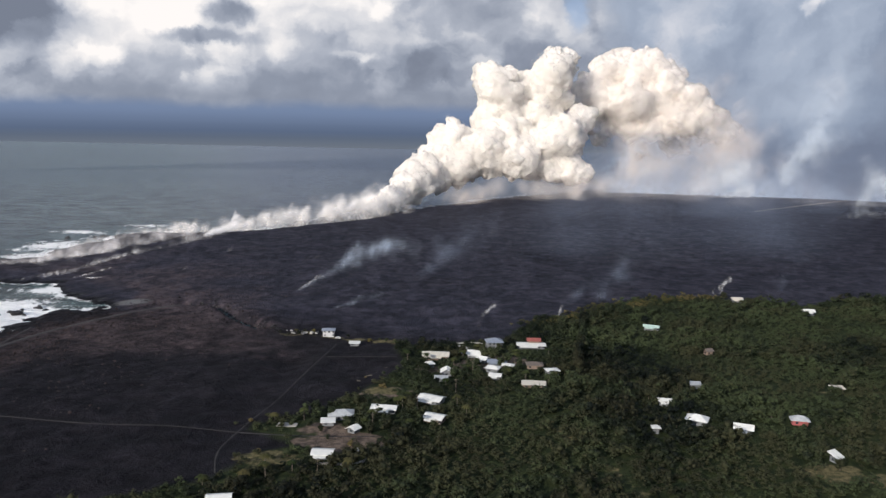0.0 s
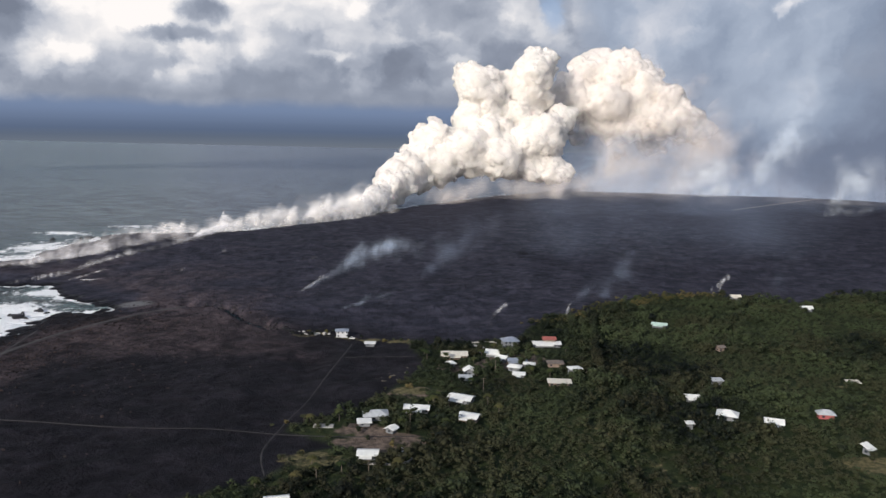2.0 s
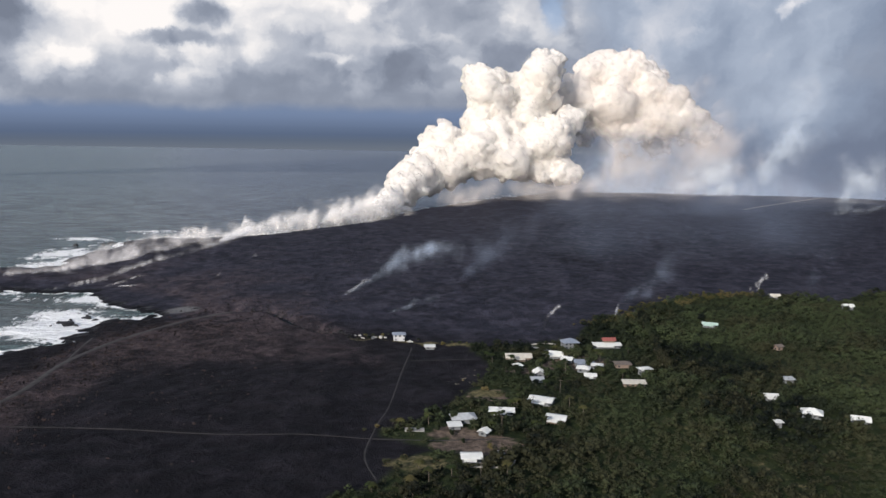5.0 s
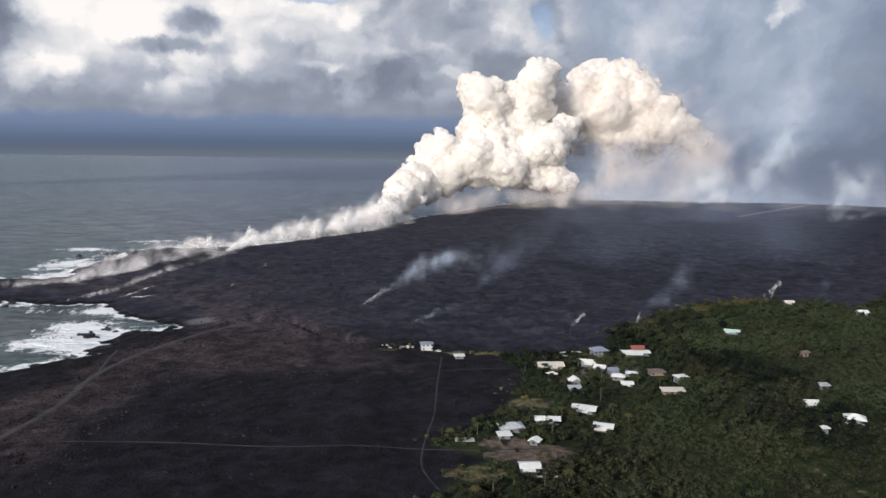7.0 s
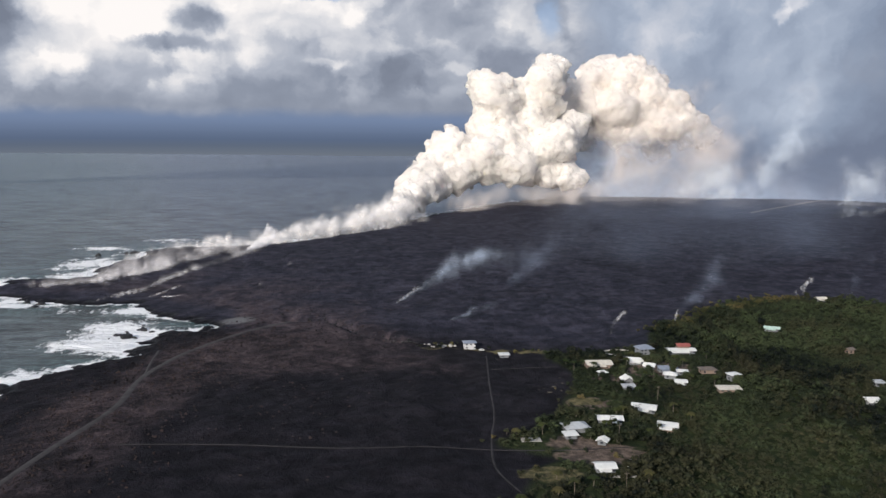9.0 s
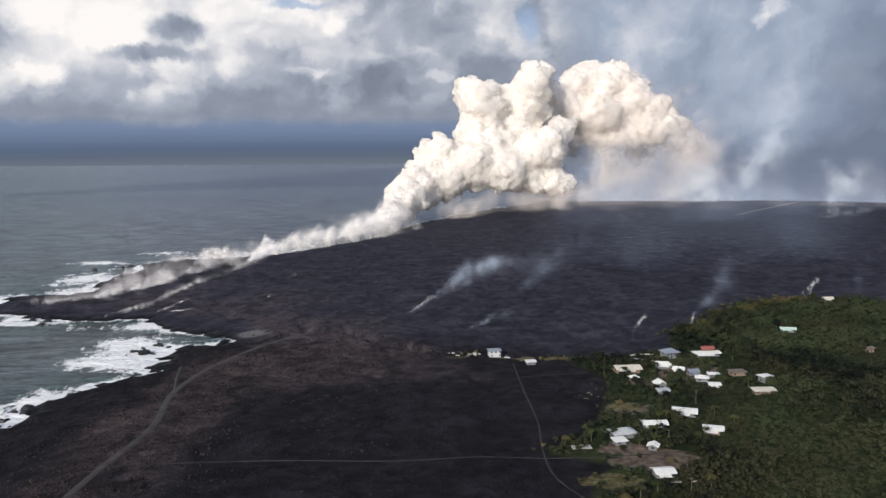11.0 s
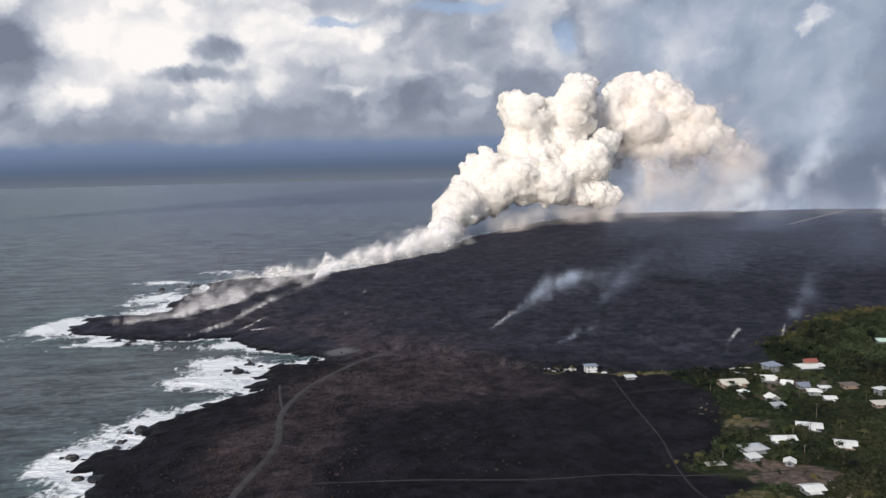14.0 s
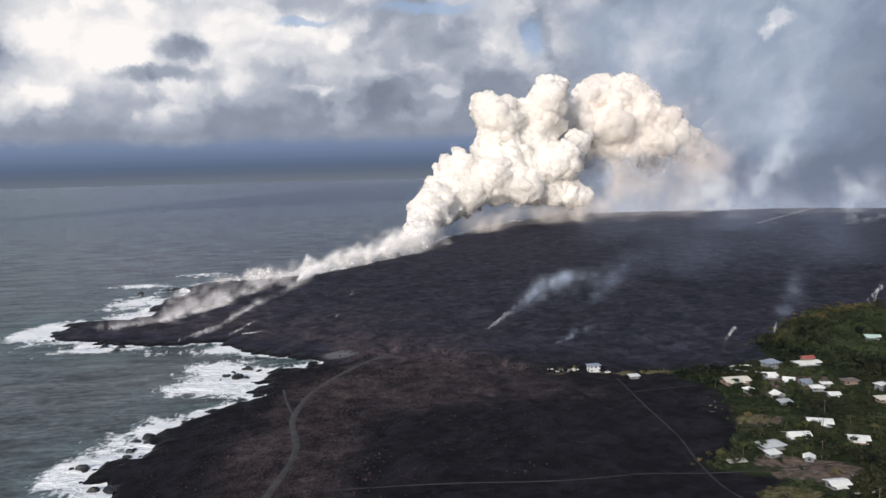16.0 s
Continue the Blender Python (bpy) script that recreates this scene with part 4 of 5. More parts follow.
for n, (chain, count, kind, label) in enumerate([
    ([(-150, 716, 1, 1.6), (-134, 720, 10, 3.4), (-114, 725, 22, 6), (-94, 730, 34, 9), (-70, 736, 42, 11), (-30, 742, 46, 14)], 300, SMOKE_BLUE, "pale blue smoke wisp drifting over dark lava"),
    ([(-150, 716, 1, 1.3), (-140, 718, 7, 2.2), (-126, 722, 16, 3)], 70, SMOKE_WHITE, "white foot of a smoke wisp on dark lava"),
    ([(-106, 650, 1, 2), (-90, 655, 6, 4), (-60, 665, 12, 7)], 50, SMOKE_BLUE, "faint blue smoke wisp low over the lava"),
    ([(14, 594, 2, 1.5), (16, 595, 8, 2), (20, 597, 14, 3), (26, 600, 20, 4)], 34, SMOKE_WHITE, "small white smoke column at the edge of the woods"),
    ([(80, 634, 2, 2), (83, 636, 8, 3), (92, 640, 18, 5), (110, 650, 30, 9)], 70, SMOKE_SOFT, "blue smoke rising at the edge of the woods"),
    ([(80, 634, 2, 1.6), (81, 635, 6, 2), (84, 636, 11, 2.6)], 40, SMOKE_WHITE, "small white puff at the edge of the woods"),
    ([(238, 726, 3, 2.5), (239, 726, 9, 3), (242, 727, 14, 3.5), (250, 730, 20, 5)], 40, SMOKE_WHITE, "white smoke puff at the far edge of the woods"),
    ([(120, 690, 1, 5), (130, 700, 14, 10), (150, 715, 32, 16), (180, 735, 48, 22)], 70, SMOKE_SOFT, "thin blue smoke haze along the edge of the woods"),
    ([(-40, 760, 6, 8), (-20, 770, 24, 12), (15, 785, 50, 16), (60, 800, 70, 22)], 110, SMOKE_SOFT, "faint blue smoke veil high over the lava"),
    ([(300, 745, 1, 3), (305, 750, 14, 6), (318, 760, 34, 12)], 40, SMOKE_SOFT, "faint blue smoke behind the woods"),
    ([(60, 1180, 4, 6), (130, 1200, 10, 12), (230, 1220, 14, 16)], 50, SMOKE_SOFT, "thin blue smoke over the lava field"),
]):
    motes("smoke_wisp", strands(chain, max(6, count // 8), 26, 40 + n, 0.7 if kind is SMOKE_SOFT else 0.55 if kind is SMOKE_BLUE else 0.34), kind, label)
motes("smoke_haze", np.concatenate([
    drift([(-60, 1500, 12, 22), (40, 1560, 16, 30), (180, 1640, 18, 36), (330, 1700, 20, 40)], 200, 31, 0.9, flat=0.3),
    drift([(150, 1720, 20, 40), (350, 1760, 26, 60), (550, 1800, 40, 80)], 60, 32, 1.0, flat=0.5),
    drift([(500, 1850, 205, 58), (560, 1850, 165, 60), (610, 1855, 115, 55), (640, 1860, 80, 45)], 170, 38, 0.7, flat=0.6),
    drift([(320, 1850, 80, 55), (390, 1850, 110, 62), (470, 1850, 120, 60)], 110, 39, 0.8, flat=0.6)]),
    MIST_TAN, "tan steam haze lying under the plume")
for n, (chain, threads) in enumerate([
    ([(500, 1770, 2, 14), (530, 1775, 26, 30), (575, 1780, 48, 40), (640, 1790, 58, 44)], 36),
    ([(560, 1775, 4, 20), (640, 1780, 16, 26), (720, 1790, 24, 30)], 24),
    ([(690, 1790, 4, 26), (725, 1795, 60, 42), (770, 1800, 130, 56), (800, 1805, 220, 66), (805, 1810, 320, 76)], 30),
    ([(690, 1440, 2, 7), (715, 1450, 18, 14), (760, 1465, 40, 24), (800, 1480, 90, 36)], 26),
    ([(640, 1370, 1, 4), (690, 1385, 8, 9), (760, 1400, 16, 14)], 12),
    ([(760, 1560, 2, 10), (800, 1580, 40, 24), (840, 1600, 110, 40)], 18),
]):
    motes("smoke_column", strands(chain, threads // 3, 14, 330 + n, 0.62), SMOKE_PALE if n > 1 else SMOKE_DENSE, "pale blue-white smoke rising from cracks in the distant lava")
motes("smoke_haze", drift([(0, 1560, 6, 60), (250, 1620, 8, 80), (520, 1640, 8, 90), (800, 1640, 8, 100), (1050, 1600, 8, 100)], 110, 51, 1.0, flat=0.1),
      MIST_VEIL, "violet-grey ground mist over the far lava")
motes("smoke_haze", drift([(150, 1700, 8, 24), (350, 1740, 12, 30), (550, 1770, 14, 34), (800, 1760, 16, 36), (1050, 1700, 18, 38)], 130, 41, 1.2, flat=0.3),
      MIST_EDGE, "grey smoke haze lying along the far lava")
motes("smoke_haze", np.concatenate([
    drift([(60, 900, 20, 60), (220, 960, 26, 80), (450, 1020, 30, 90)], 60, 35, 1.1, flat=0.3),
    drift([(-20, 1250, 8, 60), (220, 1330, 10, 80), (560, 1450, 10, 90), (900, 1550, 10, 90)], 60, 36, 1.2, flat=0.08)]),
    HAZE, "thin blue volcanic haze over the lava field")

# ---- houses ----
def box(bm, x0, x1, y0, y1, z0, z1):
    v = [bm.verts.new(c) for c in ((x0, y0, z0), (x1, y0, z0), (x1, y1, z0), (x0, y1, z0), (x0, y0, z1), (x1, y0, z1), (x1, y1, z1), (x0, y1, z1))]
    for f in ((3, 2, 1, 0), (4, 5, 6, 7), (0, 1, 5, 4), (1, 2, 6, 5), (2, 3, 7, 6), (3, 0, 4, 7)):
        bm.faces.new([v[i] for i in f])


def house(label, x, y, w, depth, wall_h, kind, roof_mat, wall_mat, turn=0.0, rise=1.6, storeys=1, name="house"):
    """A house on posts or a slab: wall with windows and a door, and a gabled, hipped or single-pitch roof with eaves."""
    root = tagged(new(name), label, "house" if name == "house" else name.replace("_", " "), kind="")
    root.matrix_world = pose(x, y, float(height(x, y)) - 0.15, 0, 0, turn)
    a, b, h = w / 2 - 0.5, depth / 2 - 0.5, wall_h - 0.5
    bm = bmesh.new()
    box(bm, -a, a, -b, b, 0, h)
    wall = part("wall", bm, wall_mat, root)
    e, t = 1.0, 0.16
    bm = bmesh.new()
    if kind == "gable":
        ring = [(-b - e, h - 0.12), (0, h + rise), (b + e, h - 0.12)]
    elif kind == "shed":
        ring = [(-b - e, h), (b + e, h + rise)]
    else:
        ring = None
    if ring:
        low = [[bm.verts.new((s * (a + e), q, z)) for q, z in ring] for s in (-1, 1)]
        top = [[bm.verts.new((s * (a + e), q, z + t)) for q, z in ring] for s in (-1, 1)]
        for i in range(len(ring) - 1):
            bm.faces.new((top[0][i], top[1][i], top[1][i + 1], top[0][i + 1]))
            bm.faces.new((low[0][i + 1], low[1][i + 1], low[1][i], low[0][i]))
            for s in (0, 1):
                bm.faces.new((low[s][i], top[s][i], top[s][i + 1], low[s][i + 1]))
        for k in (0, -1):
            bm.faces.new((low[0][k], low[1][k], top[1][k], top[0][k]))
        for i in range(1, int(w / 0.9)):                   # standing seams
            for k in range(len(ring) - 1):
                (y0, z0), (y1, z1) = ring[k], ring[k + 1]
                s = -a - e + i * (w + 2 * e) / int(w / 0.9)
                v = [bm.verts.new(c) for c in ((s - 0.04, y0, z0 + t), (s + 0.04, y0, z0 + t), (s + 0.04, y1, z1 + t), (s - 0.04, y1, z1 + t),
                                               (s - 0.04, y0, z0 + t + 0.06), (s + 0.04, y0, z0 + t + 0.06), (s + 0.04, y1, z1 + t + 0.06), (s - 0.04, y1, z1 + t + 0.06))]
                for f in ((4, 5, 6, 7), (0, 1, 5, 4), (1, 2, 6, 5), (2, 3, 7, 6), (3, 0, 4, 7)):
                    bm.faces.new([v[j] for j in f])
    else:                                                   # hip
        run = max(0.4, a - b)
        low = [bm.verts.new(c) for c in ((-a - e, -b - e, h), (a + e, -b - e, h), (a + e, b + e, h), (-a - e, b + e, h))]
        top = [bm.verts.new((c.co.x, c.co.y, h + t)) for c in low]
        p, q = bm.verts.new((-run, 0, h + t + rise)), bm.verts.new((run, 0, h + t + rise))
        bm.faces.new(low[::-1])
        for i in range(4):
            bm.faces.new((low[i], low[(i + 1) % 4], top[(i + 1) % 4], top[i]))
        bm.faces.new((top[0], top[1], q, p))
        bm.faces.new((top[2], top[3], p, q))
        bm.faces.new((top[1], top[2], q))
        bm.faces.new((top[3], top[0], p))
    bmesh.ops.recalc_face_normals(bm, faces=bm.faces)
    part("roof", bm, roof_mat, root)
    if kind == "gable":
        for s in (-1, 1):
            bm = bmesh.new()
            v = [bm.verts.new((s * (a - k), q, z)) for k in (0.0, 0.15) for q, z in ((-b, h), (b, h), (0, h + rise * 0.93))]
            for f in ((0, 1, 2), (5, 4, 3), (0, 3, 4, 1), (1, 4, 5, 2), (2, 5, 3, 0)):
                bm.faces.new([v[i] for i in f])
            bmesh.ops.recalc_face_normals(bm, faces=bm.faces)
            part("gable", bm, wall_mat, root)
    if name != "house":
        return root
    if kind == "gable" and w > 7:                          # a lanai: low roof on posts along the front
        bm = bmesh.new()
        v = [bm.verts.new(c) for c in ((-a * 0.9, -b - e - 1.6, h - 0.75), (a * 0.5, -b - e - 1.6, h - 0.75), (a * 0.5, -b - 0.1, h - 0.25), (-a * 0.9, -b - 0.1, h - 0.25))]
        low = [bm.verts.new(p.co - Vector((0, 0, 0.12))) for p in v]
        bm.faces.new(v)
        bm.faces.new(low[::-1])
        for i in range(4):
            bm.faces.new((v[(i + 1) % 4], v[i], low[i], low[(i + 1) % 4]))
        part("porch_roof", bm, roof_mat, root)
        for i in range(4):
            bm = bmesh.new()
            px = -a * 0.85 + i * a * 1.3 / 3
            box(bm, px - 0.07, px + 0.07, -b - e - 1.5, -b - e - 1.36, 0, h - 0.85)
            part("post", bm, wall_mat, root)
    tall = h / storeys
    for s in range(storeys):
        n = max(2, int(w / 2.8))
        for i in range(n):
            cx = -a + (i + 0.5) * w / n
            bm = bmesh.new()
            if s == 0 and i == n // 2:
                box(bm, cx - 0.5, cx + 0.5, -b - 0.05, -b + 0.02, 0.05, 2.1)
                part("door", bm, wall_mat, root)
            else:
                box(bm, cx - 0.65, cx + 0.65, -b - 0.05, -b + 0.02, s * tall + 0.95, s * tall + 2.05)
                part("window", bm, GLASS, root)
        for sx in (-1, 1):
            bm = bmesh.new()
            x0, x1 = sorted((sx * (a - 0.02), sx * (a + 0.05)))
            box(bm, x0, x1, -0.7, 0.7, s * tall + 0.95, s * tall + 2.05)
            part("window", bm, GLASS, root)
    return root


# Most houses take the wall tones with eave shade in the colour.
W, T, G = WALL_GREY_SHADED, WALL_TAN_SHADED, WALL_GREY_SHADED
HOUSES = [
    ("two-storey pale blue-grey house beside the lava", -97.2, 575.9, 9, 7, 5.4, "hip", ROOF_BLUE, WALL_WHITE, 5, 1.2, 2),
    ("small white flat cottage beside the lava", -74.7, 553.4, 7, 5, 2.6, "shed", ROOF_WHITE, W, 3, 0.4, 1),
    ("long tan house with a cream metal roof", -15.4, 519.9, 17, 11, 3.8, "gable", ROOF_CREAM, T, 0, 1.3, 1),
    ("white rounded house among the trees", -18.4, 497.4, 5, 5, 3.4, "hip", ROOF_WHITE, W, 20, 1.4, 1),
    ("white gabled cottage among the trees", -7.2, 480.7, 7.5, 7, 3.0, "gable", ROOF_WHITE, W, 90, 2.2, 1),
    ("low grey-roofed annexe among the trees", -10.2, 467.7, 7.5, 5, 2.4, "shed", ROOF_GREY, G, 0, 0.6, 1),
    ("white metal-roofed bungalow at the edge of the woods", -14.3, 425.9, 13, 9, 3.2, "gable", ROOF_WHITE, W, -24, 1.3, 1),
    ("long white-roofed bungalow beside a dirt clearing", -38.9, 408.5, 13, 7, 3.0, "gable", ROOF_WHITE, W, -6, 1.2, 1),
    ("white-roofed bungalow under tall trees", -11.2, 396.2, 10, 8, 3.2, "gable", ROOF_WHITE, T, -22, 1.2, 1),
    ("grey-white hip-roofed house near the lava edge", -60.4, 397.3, 12.5, 9, 3.2, "hip", ROOF_GREY, W, 8, 2.0, 1),
    ("white flat-roofed house near the lava edge", -65.5, 387, 6.5, 5, 2.8, "shed", ROOF_WHITE, W, 8, 0.5, 1),
    ("small white-roofed cabin beside the cross track", -51.2, 377.6, 5, 5, 2.8, "gable", ROOF_WHITE, G, 60, 1.2, 1),
    ("white metal-roofed house with a carport in a brown yard", -60.2, 341.7, 9, 7, 3.2, "gable", ROOF_WHITE, W, 0, 1.0, 1),
    ("slate-blue two-storey house with a hipped roof", 24.6, 544.4, 11, 9, 5.2, "hip", ROOF_BLUE, G, 10, 2.4, 2),
    ("long white house with a red upper roof", 50, 541, 19, 8, 3.2, "gable", ROOF_WHITE, W, 0, 0.8, 1),
    ("white-roofed house in the settlement", 11.8, 521.8, 11, 7, 3.4, "gable", ROOF_WHITE, W, -15, 1.6, 1),
    ("small white-roofed house in the settlement", 15.8, 506.5, 7, 6, 3.4, "gable", ROOF_WHITE, W, -30, 1.6, 1),
    ("blue-roofed house in the settlement", 24.6, 498.1, 12, 6, 3.2, "gable", ROOF_BLUE, W, 0, 1.2, 1),
    ("white curved-roof house in the settlement", 31.4, 488.4, 7, 5, 3.0, "hip", ROOF_WHITE, W, -12, 1.0, 1),
    ("white-roofed cottage in the settlement", 21.6, 483.7, 8, 6, 3.2, "hip", ROOF_WHITE, W, -20, 1.4, 1),
    ("white-roofed cottage at the settlement edge", 22.6, 468.3, 7, 6, 3.0, "gable", ROOF_WHITE, W, -10, 0.8, 1),
    ("brown-roofed house half hidden by trees", 48, 489, 10, 7, 3.2, "hip", ROOF_BROWN, T, 0, 1.4, 1),
    ("white two-level house among the trees", 57, 470, 7.5, 6, 4.6, "hip", ROOF_WHITE, W, 15, 0.8, 2),
    ("long cream-roofed house among the trees", 44, 447.3, 13, 6, 2.8, "shed", ROOF_CREAM, T, -3, 0.6, 1),
    ("mint-green metal-roofed house in the woods", 148, 604, 13, 6, 3.4, "gable", ROOF_GREEN, W, -22, 1.2, 1),
    ("white house at the far edge of the woods", 249, 712, 10, 7, 3.4, "gable", ROOF_CREAM, W, 0, 1.5, 1),
    ("white house on the wooded rise", 295, 669, 10, 7, 3.8, "gable", ROOF_WHITE, W, 0, 1.8, 1),
    ("tan house half hidden in the woods", 170, 533, 6, 6, 3.6, "gable", ROOF_BROWN, T, 20, 1.2, 1),
    ("low grey-roofed house sunk in the woods", 137, 448, 7, 5, 3.2, "shed", ROOF_GREY, G, 0, 0.6, 1),
    ("white-roofed house in the woods", 112, 416, 8.5, 6, 3.4, "gable", ROOF_WHITE, W, -6, 1.0, 1),
    ("large white hip-roofed house in the woods", 121, 388, 11.5, 9, 3.2, "hip", ROOF_WHITE, W, -25, 2.2, 1),
    ("light grey-roofed house in the woods", 140, 376, 10, 7, 3.2, "gable", ROOF_WHITE, W, -20, 1.8, 1),
    ("red-walled house with a grey hipped roof", 172, 388, 9.5, 6, 3.2, "hip", ROOF_GREY, surface("red_board_wall", (0.3, 0.08, 0.08), 0.75, 0.15), -12, 2.0, 1),
    ("tan low house in the woods", 217, 446, 8, 5, 3.2, "shed", ROOF_CREAM, T, 0, 0.6, 1),
    ("small white steep-roofed cabin by a grassy clearing", 169, 342, 5, 5, 3.0, "shed", ROOF_WHITE, W, 30, 2.0, 1),
    ("white-roofed house at the near edge of the woods", -92, 291, 9, 7, 3.6, "gable", ROOF_WHITE, W, 12, 1.4, 1),
]
for row in HOUSES:
    far = 0.88 if row[1] > 70 else 1.02
    house(row[0], row[1], row[2], row[3] * far, row[4] * far, *row[5:9], turn=row[9], rise=row[10], storeys=row[11])
upper = house("red metal upper storey on the long white house", 52, 543, 9, 5, 5.6, "gable", ROOF_RED, WALL_TAN_SHADED, 0, 1.6, name="upper_storey")
house("small open shed with a white roof", 97, 374, 3.6, 3, 3.8, "shed", ROOF_WHITE, WALL_GREY_SHADED, 0, 0.4, name="shed")
house("small white water tank shed in the yard", -46, 347.6, 2.2, 2.2, 2.4, "shed", ROOF_WHITE, WALL_WHITE, 0, 0.3, name="shed")
bm = bmesh.new()
box(bm, -5, 5, -2.5, 2.5, -0.5, 0.35)
slab = part("concrete_slab", bm, CONCRETE, None, "bare grey concrete slab at the lava edge")
tagged(slab, "", "slab")
slab.location = (-86, 385, float(height(-86, 385)))

# ---- trees ----
HOMES = np.array([(h[1], h[2], max(h[3], h[4]) * 0.62 + 1.5) for h in HOUSES])


def crown(seed, clumps, tris, leaf, core=1.0):
    """One crown about 1 unit high and wide: lumpy leaf masses with loose leaves round them."""
    r = np.random.RandomState(seed)
    v0, f0 = BALLS[1]
    verts, faces, base = [], [], 0
    for i in range(clumps):
        a, out = r.uniform(0, 6.28), r.uniform(0.05, 0.36)
        c = np.array((math.cos(a) * out, math.sin(a) * out, r.uniform(0.42, 0.86) - out * 0.5))
        s = r.uniform(0.15, 0.27)
        v = v0 * s * core * (1, 1, 0.8) * r.uniform(0.5, 1.45, (len(v0), 1)) + c
        verts.append(v)
        faces.append(f0 + base)
        base += len(v)
        n = tris // clumps
        way = r.normal(size=(n, 3))
        way[:, 2] = np.abs(way[:, 2]) * 0.9 - 0.25
        way /= np.linalg.norm(way, axis=1)[:, None]
        p = c + way * s * r.uniform(0.75, 1.35, (n, 1))
        t = r.normal(size=(n, 3, 3)) * leaf + p[:, None, :]
        verts.append(t.reshape(-1, 3))
        faces.append(np.arange(3 * n).reshape(-1, 3) + base)
        base += 3 * n
    return np.concatenate(verts), np.concatenate(faces)


def scatter(n, seed, x0, x1, y0, y1):
    r = np.random.RandomState(seed)
    gap = math.sqrt((x1 - x0) * (y1 - y0) / n)
    xs, ys = np.meshgrid(np.arange(x0, x1, gap), np.arange(y0, y1, gap))
    p = np.stack([xs.ravel(), ys.ravel()], 1) + r.uniform(-0.95, 0.95, (xs.size, 2)) * gap
    ok = woods(p[:, 0], p[:, 1]) > 0.5
    for hx, hy, hr in HOMES:
        ok &= ~((np.abs(p[:, 0] - hx) < hr) & (p[:, 1] < hy + hr * 0.8) & (p[:, 1] > hy - hr - (1.5 if hx < 70 else 0.5)))
    for cx, cy, cr in CLEARINGS:
        ok &= (np.hypot(p[:, 0] - cx, (p[:, 1] - cy) * 1.3) > cr) | (r.rand(len(p)) < (0.35 if cx in (20.7, -13.3) else 0.08))
    for lane in LANES + list(TRACKS.values()):
        ok &= line_dist(p[:, 0], p[:, 1], lane) > (2.0 if lane in LANES else 4.0)
    ok &= p[:, 0] < 0.62 * p[:, 1] + 40
    return p[ok], r


spots, r = scatter(22500, 3, -150, 470, 240, 780)
stand = step(fbm(spots[:, 0] + 90, spots[:, 1], 55, 3) + r.normal(0, 0.06, len(spots)), 0.42, 0.6)
tall = (2.5 + 2.4 * r.rand(len(spots)) ** 1.5) * (1 - stand) + (2.6 + 7.5 * r.rand(len(spots)) ** 2.5) * stand
ground_z = height(spots[:, 0], spots[:, 1])
nearest = np.argsort(np.hypot(spots[:, 0] + 60, spots[:, 1] - 250) + r.uniform(0, 60, len(spots)))
single = np.zeros(len(spots), bool)
single[nearest[:130]] = True

masters = []
for k in range(7):
    root = tagged(new("tree"), "leafy green tropical tree of the coastal woods", "tree", "trees of the woods")
    v, f = crown(40 + k, 13, 620, 0.034, 0.8)
    top = raw("crown", v, f, FOLIAGE, True)
    top.parent = root
    attribute(top, "tone", np.full(len(v), (-0.1, 0.15, 0.3, 0.45, 0.75, 0.0, 0.35)[k]))
    bm = bmesh.new()
    bmesh.ops.create_cone(bm, segments=7, radius1=0.035, radius2=0.018, depth=0.6, matrix=Matrix.Translation((0, 0, 0.27)), cap_ends=True)
    for q in range(4):
        m = Matrix.Rotation(q * 1.57 + k, 4, "Z") @ Matrix.Rotation(0.7, 4, "Y") @ Matrix.Translation((0, 0, 0.16))
        bmesh.ops.create_cone(bm, segments=5, radius1=0.016, radius2=0.006, depth=0.32, matrix=Matrix.Translation((0, 0, 0.4)) @ m)
    part("trunk", bm, BARK, root)
    masters.append(root)
used = set()
for n, i in enumerate(np.nonzero(single)[0]):
    x, y, t = spots[i, 0], spots[i, 1], tall[i]
    k = n % 7
    m = pose(x, y, ground_z[i] - 0.1, 0, 0, r.uniform(0, 360))
    ob = masters[k] if k not in used else copy_thing(masters[k], m)
    used.add(k)
    ob.matrix_basis = m
    ob.scale = (t * r.uniform(0.85, 1.15), t * r.uniform(0.85, 1.15), t)

for k, u in enumerate(np.linspace(0, 1, 30)):             # a tall dark row of trees across the woods
    x, y = 73 + 27 * u, 478 + 150 * u
    m = pose(x + r.uniform(-2, 2), y, float(height(x, y)), 0, 0, 50 * k)
    ob = copy_thing(masters[0], m)
    ob.scale = (r.uniform(4.2, 6), r.uniform(4.2, 6), r.uniform(7, 11))
    tagged(ob, "tall dark tree in a row across the woods", "tree", "tall tree row")

r2 = np.random.RandomState(77)
for hx, hy, hr in HOMES[2:]:                              # garden trees standing close to the houses
    for q in range(4):
        a = r2.uniform(0, 6.28)
        out = hr * r2.uniform(1.1, 1.7) + 2.4
        x, y = hx + out * math.cos(a), hy + out * math.sin(a)
        if np.hypot(HOMES[:, 0] - x, HOMES[:, 1] - y).min() < 4.5 or woods(np.array(x), np.array(y)) < 0.4 or line_dist(np.array(x), np.array(y), TRACKS["cross_track"]) < 4:
            continue
        ob = copy_thing(masters[(0, 5, 1, 2)[(q + int(hr * 7)) % 4]], pose(x, y, float(height(x, y)) - 0.1, 0, 0, r2.uniform(0, 360)))
        tall_one = r2.uniform(3.6, 6.5) if math.sin(a) < 0.2 else r2.uniform(5, 8)
        ob.scale = (tall_one * 0.95, tall_one * 0.95, tall_one)
        tagged(ob, "leafy garden tree standing close to a house", "tree", "garden trees")

